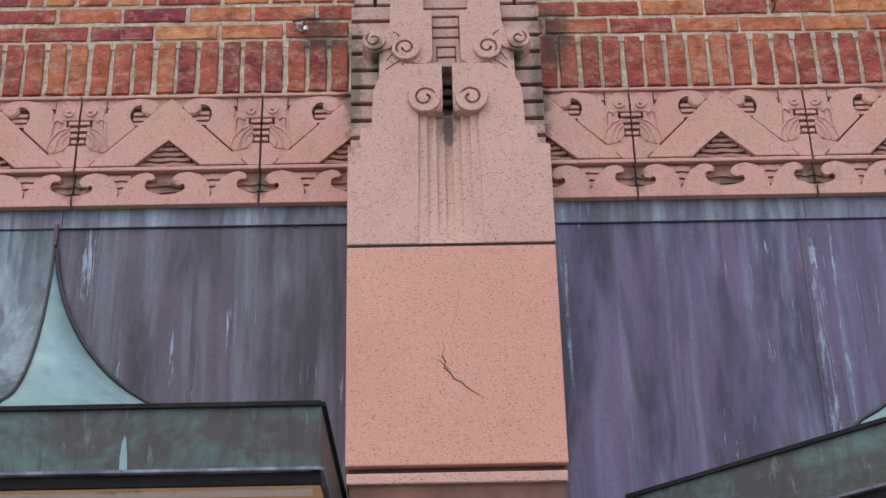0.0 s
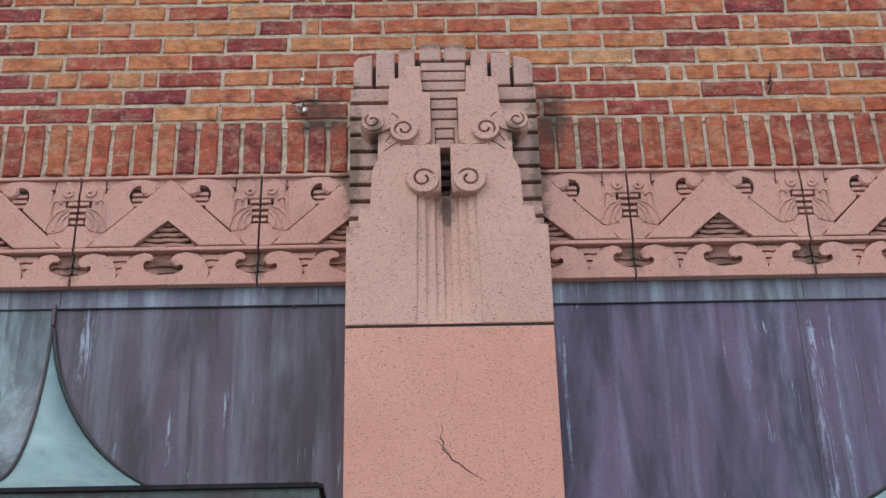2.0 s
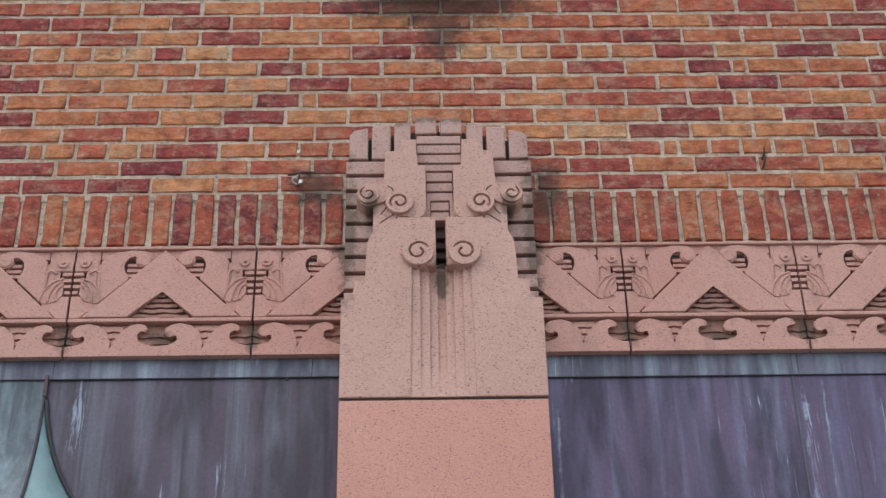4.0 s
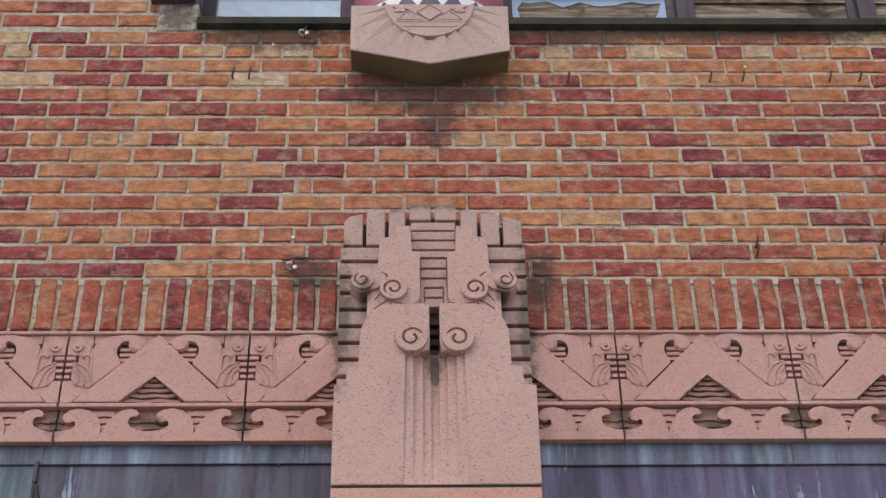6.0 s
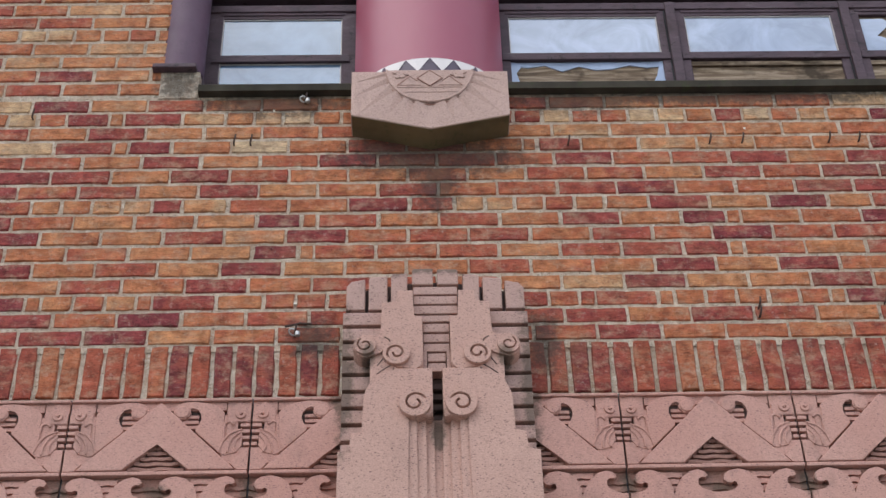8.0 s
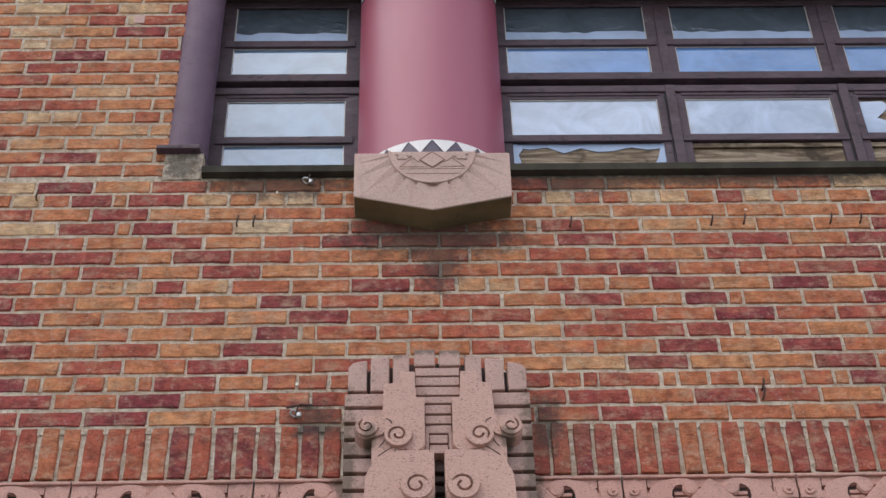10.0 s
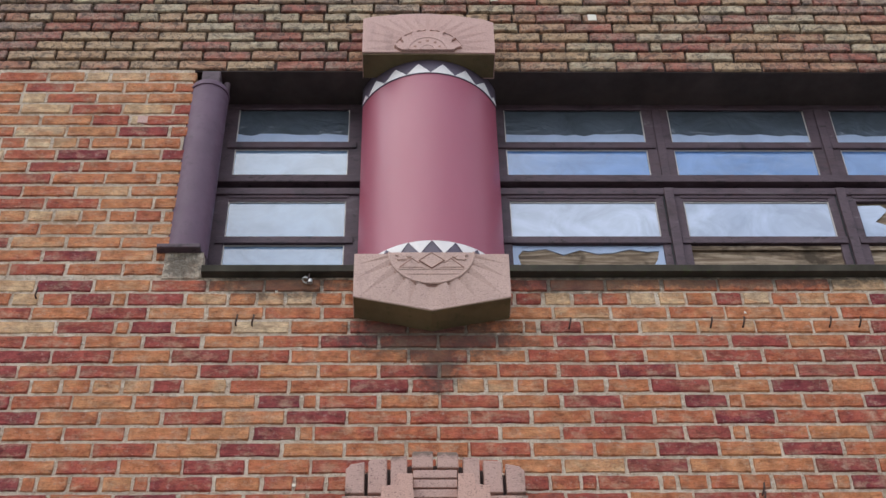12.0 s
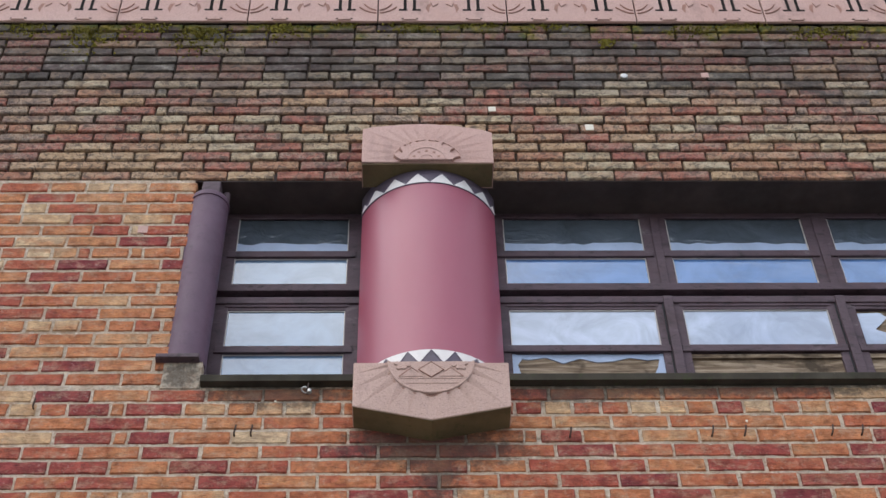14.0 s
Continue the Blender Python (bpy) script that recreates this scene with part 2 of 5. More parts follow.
# dirt at joints and edges; spots under the outer volutes also paint their shadow
CARVING_DIRT_SHADE = [(0.0, 3.98, 0.030, 0.07), (-0.30, 4.20, 0.045, 0.34), (0.30, 4.22, 0.04, 0.34), (0.0, 4.63, 0.34, 0.035), (-0.22, 4.24, 0.03, 0.05), (0.22, 4.24, 0.03, 0.05),
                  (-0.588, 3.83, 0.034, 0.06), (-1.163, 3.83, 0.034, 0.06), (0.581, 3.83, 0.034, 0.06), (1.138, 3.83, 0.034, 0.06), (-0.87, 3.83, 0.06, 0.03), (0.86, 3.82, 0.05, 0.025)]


def terracotta(name, base, other, fleck=(0.10, 0.05, 0.055), amount=1.0, soil=0.5):
    """Salmon speckled terracotta with dark flecks and soiling in patches."""
    m = Mat(name, 0.75, spec=0.3)
    col = m.mix(m.ramp(m.noise(2.2, 5, 0.6), [(0.35, (0,)), (0.65, (1,))]), base, other)
    col = m.mix(1.0, col, m.ramp(m.noise(180, 3, 0.7), [(0.3, (0.84, 0.82, 0.82)), (0.7, (1.1, 1.1, 1.1))]), "MULTIPLY")
    cells = m.voronoi(150, (0.5, 1, 1.4), rot=(0, 24, 0), warp=0.6)
    some = m.ramp(m.noise(48, 2), [(0.40, (0,)), (0.50, (1,))])
    f = m.mix(1.0, m.ramp(cells, [(0.16, (0.9 * amount,)), (0.30, (0,))]), some, "MULTIPLY")
    col = m.mix(f, col, fleck)
    cells2 = m.voronoi(270, (0.6, 1, 1.3), rot=(0, -35, 0), warp=0.5)
    col = m.mix(m.ramp(cells2, [(0.10, (0.6 * amount,)), (0.24, (0,))]), col, fleck)
    dirt = m.ramp(m.noise(6.5, 6, 0.7, stretch=(1, 1, 0.5), loc=(5, 0, 2)), [(0.55, (0,)), (0.78, (soil,))])
    col = m.mix(dirt, col, (0.16, 0.10, 0.085))
    col = m.mix(m.stain(CARVING_DIRT_SHADE, 0.7), col, (0.075, 0.060, 0.040))
    m.color(col)
    return m.bump(m.mix(0.5, m.noise(90, 4, 0.7), cells), 0.3, 0.004).m


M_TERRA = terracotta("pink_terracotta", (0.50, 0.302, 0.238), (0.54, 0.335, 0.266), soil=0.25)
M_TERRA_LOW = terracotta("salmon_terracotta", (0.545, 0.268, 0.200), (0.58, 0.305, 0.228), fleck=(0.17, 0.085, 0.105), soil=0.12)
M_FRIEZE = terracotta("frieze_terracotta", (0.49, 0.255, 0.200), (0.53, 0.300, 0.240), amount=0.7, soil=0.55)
# darker copy of the frieze terracotta: the shading of hollows put into the colour
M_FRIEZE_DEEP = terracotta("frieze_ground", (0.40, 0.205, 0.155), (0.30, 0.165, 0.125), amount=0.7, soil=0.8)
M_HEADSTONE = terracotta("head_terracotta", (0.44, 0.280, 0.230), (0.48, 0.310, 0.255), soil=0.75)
# near-black copy for holes and recess backs: grime with their shade painted in
M_RECESS = terracotta("recess_terracotta", (0.12, 0.075, 0.062), (0.07, 0.048, 0.042), soil=0.8)
M_COPING = terracotta("coping_terracotta", (0.52, 0.325, 0.275), (0.56, 0.370, 0.320), amount=0.35, soil=0.6)
M_STONE = terracotta("rayed_terracotta", (0.55, 0.375, 0.315), (0.50, 0.340, 0.280), amount=0.6, soil=0.55)


def copper(name, ground, streak, pale, amount, runs=()):
    """Sheet copper weathered brown-violet, with run-off streaks of pale patina."""
    m = Mat(name, 0.55, metal=0.25, spec=0.5)
    base = m.mix(m.ramp(m.noise(1.6, 5, 0.6, stretch=(1.6, 1, 0.5)), [(0.35, (0,)), (0.66, (1,))]), ground, streak)
    run = m.noise(14, 5, 0.6, stretch=(1, 1, 0.05), warp=0.25)
    base = m.mix(m.ramp(run, [(0.47, (0,)), (0.66, (amount,))]), base, pale)
    dark = m.noise(24, 4, 0.6, stretch=(1, 1, 0.06), loc=(9, 0, 0), warp=0.3)
    base = m.mix(m.ramp(dark, [(0.54, (0,)), (0.68, (0.65,))]), base, (0.034, 0.028, 0.036))
    fine = m.noise(60, 5, 0.7, stretch=(1, 1, 0.06), loc=(2, 0, 5), warp=0.6)
    patch = m.ramp(m.noise(3.2, 4, 0.6, stretch=(1, 1, 0.7), loc=(1, 4, 2)), [(0.52, (0,)), (0.62, (1,))])
    broad = m.noise(5.5, 4, 0.6, stretch=(1, 1, 0.22), loc=(6, 0, 3), warp=0.4)
    base = m.mix(m.ramp(broad, [(0.50, (0,)), (0.62, (0.8,))]), base, tuple(c * 0.55 for c in ground))
    base = m.mix(m.ramp(m.noise(4.2, 4, 0.6, stretch=(1.3, 1, 0.3), loc=(2, 0, 8), warp=0.5), [(0.52, (0,)), (0.70, (0.55,))]), base, (pale[0] * 0.8, pale[1] * 0.62, pale[2] * 0.72))
    if runs:
        mask = m.mix(1.0, m.stain(runs, 1.0), m.ramp(m.noise(50, 5, 0.7, stretch=(1, 1, 0.10), warp=1.2), [(0.48, (0,)), (0.60, (0.7,))]), "MULTIPLY")
        base = m.mix(mask, base, (0.32, 0.38, 0.46))
    base = m.mix(m.mix(1.0, m.ramp(fine, [(0.60, (0,)), (0.67, (0.8,))]), patch, "MULTIPLY"), base, (0.42, 0.50, 0.60))
    base = m.mix(1.0, base, m.ramp(m.noise(90, 4, 0.7), [(0.3, (0.85, 0.85, 0.85)), (0.7, (1.12, 1.12, 1.12))]), "MULTIPLY")
    m.color(base)
    m.rough(m.noise(12, 4, stretch=(1, 1, 0.2)), 0.42, 0.66)
    return m.bump(m.mix(0.4, m.noise(7, 3, stretch=(1, 1, 0.25)), m.noise(60, 4, 0.7)), 0.12, 0.004).m


M_COPPER = copper("brown_copper", (0.062, 0.046, 0.060), (0.092, 0.066, 0.094), (0.17, 0.195, 0.225), 0.5, [(-0.83, 3.30, 0.012, 0.12), (-1.10, 3.57, 0.030, 0.14), (-0.99, 3.24, 0.010, 0.12)])
M_COPPER_BLUE = copper("violet_copper", (0.066, 0.052, 0.090), (0.120, 0.082, 0.136), (0.19, 0.205, 0.29), 0.55, [(1.10, 3.20, 0.020, 0.50), (1.16, 3.35, 0.008, 0.45), (0.345, 3.35, 0.008, 0.3)])
M_FLASH = copper("flashing_copper", (0.100, 0.096, 0.132), (0.150, 0.148, 0.185), (0.27, 0.33, 0.36), 0.7)
M_COVE = copper("grey_copper", (0.070, 0.086, 0.102), (0.105, 0.136, 0.150), (0.22, 0.30, 0.32), 0.65)


def patina(name, a, b, dark):
    m = Mat(name, 0.6, metal=0.1, spec=0.4)
    col = m.mix(m.ramp(m.noise(5, 5, 0.65, warp=0.5), [(0.35, (0,)), (0.65, (1,))]), a, b)
    col = m.mix(m.ramp(m.noise(10, 5, 0.6, stretch=(1, 1, 0.2), warp=0.6), [(0.55, (0,)), (0.75, (0.6,))]), col, dark)
    col = m.mix(m.ramp(m.noise(26, 5, 0.7), [(0.64, (0,)), (0.76, (0.4,))]), col, b)
    m.color(col)
    return m.bump(m.noise(30, 5, 0.6), 0.2, 0.004).m


M_PATINA = patina("green_patina", (0.155, 0.245, 0.250), (0.245, 0.350, 0.350), (0.085, 0.130, 0.140))
fm = Mat("fascia_copper", 0.55, metal=0.15, spec=0.4)
fc = fm.mix(fm.ramp(fm.noise(4.5, 6, 0.65, stretch=(1, 1, 1.2), warp=0.4), [(0.44, (0,)), (0.64, (1,))]), (0.052, 0.046, 0.044), (0.080, 0.150, 0.136))
fc = fm.mix(fm.ramp(fm.noise(16, 6, 0.7, stretch=(1, 1, 0.25), warp=0.6), [(0.48, (0,)), (0.66, (0.75,))]), fc, (0.040, 0.034, 0.034))
fc = fm.mix(fm.ramp(fm.noise(26, 5, 0.7, stretch=(1, 1, 0.3), loc=(3, 1, 2)), [(0.60, (0,)), (0.72, (0.5,))]), fc, (0.17, 0.25, 0.25))
fm.color(fc).bump(fm.noise(24, 4), 0.2, 0.004)
M_FASCIA = fm.m


def painted(name, c, rough=0.5, var=0.25, dirt=(0.05, 0.045, 0.04), amount=0.5, spec=0.45):
    m = Mat(name, rough, spec=spec)
    n = m.noise(6, 5, 0.6, stretch=(1, 1, 0.5))
    col = m.mix(1.0, c, m.ramp(n, [(0.3, (1 - var,) * 3), (0.7, (1 + var,) * 3)]), "MULTIPLY")
    col = m.mix(m.ramp(m.noise(22, 6, 0.7), [(0.56, (0,)), (0.74, (amount,))]), col, dirt)
    m.color(col)
    m.rough(m.noise(20, 4), max(rough - 0.1, 0.05), rough + 0.12)
    return m.bump(m.noise(70, 4, 0.7), 0.15, 0.002).m


dm = Mat("maroon_paint", 0.45, spec=0.55)
dm.color(dm.mix(dm.ramp(dm.noise(3, 5, 0.6, stretch=(1, 1, 0.3)), [(0.4, (0,)), (0.7, (0.35,))]), (0.335, 0.068, 0.104), (0.385, 0.108, 0.158)))
dm.rough(dm.noise(8, 4, stretch=(1, 1, 0.2)), 0.42, 0.52)
dm.b.inputs["Coat Weight"].default_value, dm.b.inputs["Coat Roughness"].default_value = 0.22, 0.38
M_DRUM = dm.m
M_DRIP = painted("black_drip_edge", (0.013, 0.012, 0.013), 0.8, 0.2, (0.02, 0.03, 0.025), 0.4, spec=0.2)
M_TOOTH = painted("white_paint", (0.78, 0.72, 0.69), 0.5, 0.06, (0.45, 0.42, 0.40), 0.25)
M_BAND = painted("slate_paint", (0.105, 0.078, 0.108), 0.45, 0.15)
fm = Mat("plum_brown_paint", 0.6, spec=0.3)
grain = fm.noise(14, 7, 0.75, stretch=(0.35, 1, 0.9), warp=0.8)
fc = fm.ramp(grain, [(0.30, (0.030, 0.019, 0.021)), (0.46, (0.085, 0.054, 0.064)), (0.60, (0.108, 0.072, 0.083)), (0.74, (0.20, 0.165, 0.165))])
fc = fm.mix(fm.ramp(fm.noise(5, 5, 0.7), [(0.5, (0,)), (0.7, (0.5,))]), fc, (0.085, 0.038, 0.040))
fm.color(fm.mix(fm.ramp(fm.noise(40, 5, 0.8, stretch=(0.5, 1, 1)), [(0.58, (0,)), (0.64, (0.8,))]), fc, (0.028, 0.020, 0.020)))
M_FRAME = fm.rough(grain, 0.5, 0.75).bump(grain, 0.6, 0.004).m
M_COLUMN = painted("violet_paint", (0.125, 0.074, 0.104), 0.55, 0.18, (0.07, 0.045, 0.055), 0.5, spec=0.25)
M_SILL = painted("dark_sill", (0.058, 0.050, 0.038), 0.9, 0.4, (0.055, 0.070, 0.028), 0.8, spec=0.12)
M_SOFFIT = painted("brown_soffit", (0.58, 0.34, 0.17), 0.6, 0.1)
M_TRIM = painted("pale_trim", (0.55, 0.50, 0.46), 0.6, 0.1)
M_DARK = painted("dark_lead", (0.030, 0.028, 0.030), 0.6, 0.2)
# near-black for slots and joints: the darkness of their depth put into the colour
M_SLOT = painted("slot_shade", (0.022, 0.019, 0.018), 0.95, 0.3, spec=0.05)
M_HEAD = painted("dark_lintel", (0.055, 0.038, 0.034), 0.9, 0.3)
M_CRACK = painted("crack_dirt", (0.10, 0.045, 0.04), 0.9, 0.2)
M_IRON = painted("rusted_iron", (0.06, 0.035, 0.028), 0.8, 0.3, (0.16, 0.06, 0.03), 0.5)
M_STEEL = Mat("weathered_steel", 0.4, 0.8).color((0.45, 0.44, 0.42)).m
M_UNDERSIDE = painted("green_brown_underside", (0.125, 0.090, 0.042), 0.95, 0.35, (0.05, 0.065, 0.02), 0.8)
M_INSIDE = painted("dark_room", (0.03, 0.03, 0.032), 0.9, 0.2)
M_SPLASH = painted("mortar_splash", (0.72, 0.66, 0.55), 0.8, 0.1)


def board(name):
    m = Mat(name, 0.8, spec=0.2)
    g = m.noise(9, 6, 0.65, stretch=(0.35, 1, 3.0), warp=1.2)
    col = m.ramp(g, [(0.3, (0.060, 0.042, 0.030)), (0.47, (0.19, 0.132, 0.085)), (0.66, (0.46, 0.36, 0.26))])
    col = m.mix(m.ramp(m.noise(6, 4), [(0.55, (0,)), (0.66, (0.9,))]), col, (0.045, 0.030, 0.018))
    return m.color(col).m


M_BOARD = board("weathered_plywood")


def glass(name, body, gloss, rough=0.03, folds=0.0):
    """A pane backed with film: a mirror-like front over a tinted body."""
    m = Mat(name, rough, spec=0.9)
    n = m.noise(5, 4, 0.6, warp=1.0)
    m.color(m.mix(1.0, body, m.ramp(n, [(0.35, (0.8,) * 3), (0.65, (1.15,) * 3)]), "MULTIPLY"))
    m.b.inputs["Coat Weight"].default_value = 0.0
    m.b.inputs["IOR"].default_value = gloss
    if folds:
        m.bump(m.noise(7, 3, 0.5, stretch=(1, 1, 1.4), warp=1.5), folds, 0.01)
    else:
        m.bump(m.noise(3, 2), 0.05, 0.004)
    return m.m


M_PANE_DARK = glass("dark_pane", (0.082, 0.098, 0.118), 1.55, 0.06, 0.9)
# blue and pale bodies: the sky's reflection is painted into the film's tint
M_PANE_BLUE = glass("blue_reflection_pane", (0.11, 0.225, 0.46), 1.75, 0.05, 0.09)
M_PANE_PALE = glass("pale_reflection_pane", (0.47, 0.52, 0.625), 1.75, 0.05)
M_PANE_SKY = glass("sky_reflection_pane", (0.15, 0.235, 0.35), 1.62, 0.06)
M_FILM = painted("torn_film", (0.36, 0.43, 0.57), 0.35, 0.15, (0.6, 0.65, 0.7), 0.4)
M_ASPHALT = painted("asphalt", (0.05, 0.05, 0.05), 0.9, 0.2)
M_PAVING = painted("concrete_paving", (0.42, 0.40, 0.37), 0.9, 0.2)
M_PLINTH = painted("brown_plinth", (0.17, 0.085, 0.060), 0.85, 0.3)
M_RENDER = painted("plain_wall", (0.33, 0.20, 0.15), 0.9, 0.2)


# ---- builders ----
def mesh_of(name, bm, material):
    bmesh.ops.recalc_face_normals(bm, faces=bm.faces)
    me = bpy.data.meshes.new(name)
    bm.to_mesh(me)
    bm.free()
    me.materials.append(material)
    return me


def part(name, bm, material, parent=None, label="", smooth=False):
    """One bmesh as one mesh object under a thing or a part."""
    ob = new(name, mesh_of(name, bm, material))
    if smooth:
        ob.data.shade_smooth()
        ob.data.set_sharp_from_angle(angle=radians(38))
    if parent is not None:
        ob.parent = parent
    return tagged(ob, label)


def thing(name, label, category, group="", kind="", at=(0, 0, 0)):
    ob = new(name)
    ob.empty_display_size = 0.05
    ob.location = at
    return tagged(ob, label, category, group, kind)


def prism(pts, d0, d1, bevel=0.0, bm=None):
    """A plate of outline pts (x, z) that stands d0 to d1 metres in front of the wall's face."""
    bm = bm or bmesh.new()
    front = [bm.verts.new((x, -d1, z)) for x, z in pts]
    back = [bm.verts.new((x, -d0, z)) for x, z in pts]
    n = len(pts)
    top = bm.faces.new(front)
    bm.faces.new(back[::-1])
    for i in range(n):
        bm.faces.new((front[i], back[i], back[(i + 1) % n], front[(i + 1) % n]))
    if bevel:
        bmesh.ops.bevel(bm, geom=list(top.edges), offset=bevel, segments=2, profile=0.6, affect="EDGES", clamp_overlap=True)
    return bm


def box(x0, x1, z0, z1, d0, d1, bevel=0.0, bm=None):
    return prism([(x0, z0), (x1, z0), (x1, z1), (x0, z1)], d0, d1, bevel, bm)


def mirrored(pts):
    return [(-x, z) for x, z in reversed(pts)]


def arc(cx, cz, rx, rz, a0, a1, n):
    return [(cx + rx * math.cos(radians(a0 + (a1 - a0) * i / n)), cz + rz * math.sin(radians(a0 + (a1 - a0) * i / n))) for i in range(n + 1)]


def spiral(cx, cz, r, turns, hand, d0, d1, width, start=0.0, squash=1.0, steps=40):
    """A raised volute band that winds in to its eye; hand 1 or -1."""
    bm = bmesh.new()
    rows = []
    for i in range(steps + 1):
        k = i / steps
        a = radians(start) + hand * k * turns * 2 * math.pi
        ro = r * (1 - 0.86 * k ** 0.9)
        w = width * (1 - 0.12 * k)
        ri = max(ro - w, 0.0005)
        rows.append([bm.verts.new((cx + q * math.cos(a), -d, cz + q * squash * math.sin(a))) for q, d in ((ro, d0), (ro, d1 - 0.002), (ro - 0.15 * w, d1), (ri + 0.1 * w, d1), (ri, d1 - 0.003), (ri, d0))])
    for p, q in zip(rows, rows[1:]):
        for j in range(5):
            bm.faces.new((p[j], p[j + 1], q[j + 1], q[j]))
    bm.faces.new(rows[0])
    bm.faces.new(rows[-1][::-1])
    return bm


def scroll(cx, cz, r, hand, d0, d1, start, turns=1.12, groove=0.0026, deep=0.016):
    """A round volute disc with a narrow spiral groove sunk in its face; hand 1 or -1."""
    bm = bmesh.new()
    na, nr = 72, 36
    rows = []
    for j in range(nr + 1):
        q = r * j / nr if j else r * 0.01
        ring = []
        for i in range(na):
            t = i / na
            sink = 0.0
            for n in range(3):
                k = t + n
                if k <= turns:
                    c = r * (0.70 - 0.47 * k / turns)
                    sink = max(sink, min(1.0, max(0.0, 1.5 - abs(q - c) / groove)) * min(1.0, 8 * k / turns + 0.2))
            a = radians(start) + hand * 2 * math.pi * t
            soft = 0.003 if j == nr else 0.0
            ring.append(bm.verts.new((cx + q * math.cos(a), -(d1 - deep * sink - soft), cz + q * math.sin(a))))
        rows.append(ring)
    rows.append([bm.verts.new((v.co.x, -d0, v.co.z)) for v in rows[-1]])
    for p, q in zip(rows, rows[1:]):
        for i in range(na):
            bm.faces.new((p[i], p[(i + 1) % na], q[(i + 1) % na], q[i]))
    bm.faces.new(rows[0])
    bm.faces.new(rows[-1])
    return bm


def tube(path, radius, sides=8, bm=None):
    """A round bead along a path of points."""
    bm = bm or bmesh.new()
    rings = []
    for i, p in enumerate(path):
        p = Vector(p)
        t = (Vector(path[min(i + 1, len(path) - 1)]) - Vector(path[max(i - 1, 0)])).normalized()
        s = t.orthogonal().normalized() if i == 0 else (s - t * s.dot(t)).normalized()
        b = t.cross(s)
        rings.append([bm.verts.new(p + radius * (s * math.cos(2 * math.pi * j / sides) + b * math.sin(2 * math.pi * j / sides))) for j in range(sides)])
    for p, q in zip(rings, rings[1:]):
        for j in range(sides):
            bm.faces.new((p[j], p[(j + 1) % sides], q[(j + 1) % sides], q[j]))
    bm.faces.new(rings[0])
    bm.faces.new(rings[-1][::-1])
    return bm


def sheet(rows, bm=None):
    """A surface over a grid of points."""
    bm = bm or bmesh.new()
    v = [[bm.verts.new(p) for p in row] for row in rows]
    for a, b in zip(v, v[1:]):
        for j in range(len(a) - 1):
            bm.faces.new((a[j], a[j + 1], b[j + 1], b[j]))
    return bm


# ---- ground and the plain lower wall ----
ground = tagged(part("ground", box(-400, 400, -0.3, 0.0, -1.0, 600), M_ASPHALT), "dark grey asphalt street reaching the horizon", "ground", kind="structure")
# out of view; made wide and pale to throw light up at the soffits
pave = tagged(part("pavement", box(-40, 40, -0.02, 0.12, -0.6, 5.2, 0.01), M_PAVING), "unseen pale pavement that bounces light onto the soffits", "pavement", kind="structure")
base_wall = tagged(part("wall_base", box(-4, 4, 0.12, 2.70, -0.40, -0.004), M_RENDER), "plain reddish wall under the canopies", "wall", kind="structure")

tagged(part("building_core", box(-4, 4, 0.12, 8.4, -6.0, -0.42), M_RENDER), "plain mass of the building behind the facade", "wall", kind="structure")

# ---- copper cladding between the pilasters ----
CLAD = tagged(new("wall_cladding"), "weathered copper cladding streaked with pale patina", "wall", kind="structure")
part("copper_sheet", box(-4.0, -0.285, 2.70, 3.7035, -0.1, 0.002), M_COPPER, CLAD, "brown weathered copper sheet")
part("copper_sheet", box(0.285, 1.072, 2.70, 3.6985, -0.1, 0.002), M_COPPER_BLUE, CLAD, "violet weathered copper sheet")
part("copper_sheet", box(1.075, 4.0, 2.70, 3.6985, -0.1, 0.003), M_COPPER_BLUE, CLAD, "violet weathered copper sheet")
for x0, x1, z0 in ((-4.0, -1.19, 3.700), (-1.189, -0.40, 3.700), (-0.399, -0.285, 3.700), (0.285, 1.095, 3.690), (1.096, 4.0, 3.690)):
    part("flashing", box(x0, x1, z0, 3.777, -0.1, 0.007, 0.002), M_FLASH, CLAD, "pale streaked copper flashing")
part("seam", tube([(-4, -0.007, 3.699), (-0.29, -0.007, 3.699)], 0.0022, 6), M_DARK, CLAD)
part("seam", tube([(0.29, -0.007, 3.689), (4, -0.007, 3.689)], 0.0022, 6), M_DARK, CLAD)
part("seam", tube([(-0.475, -0.006, 3.700), (-0.475, -0.006, 3.69)], 0.004, 6), M_DARK, CLAD)
part("seam", tube([(1.073, -0.004, 3.70), (1.073, -0.004, 2.72)], 0.003, 6), M_FLASH, CLAD)

# ---- canopies with swept copper roofs ----
APEX_X, APEX_Z = -1.205, 3.70


def sweep(r, front, rx=0.525, drop=0.63):
    """Height of the concave roof at distance r from the apex line."""
    rz = drop + 0.10 * front
    k = min(max((rx - r) / rx, 0.0), 1.0)
    z = APEX_Z - rz * math.sqrt(max(1 - k * k, 0.0))
    kink = 0.335 + 0.045 * front + (rx - 0.525) * 0.5
    return max(z - 0.95 * max(r - kink, 0.0), 2.832)


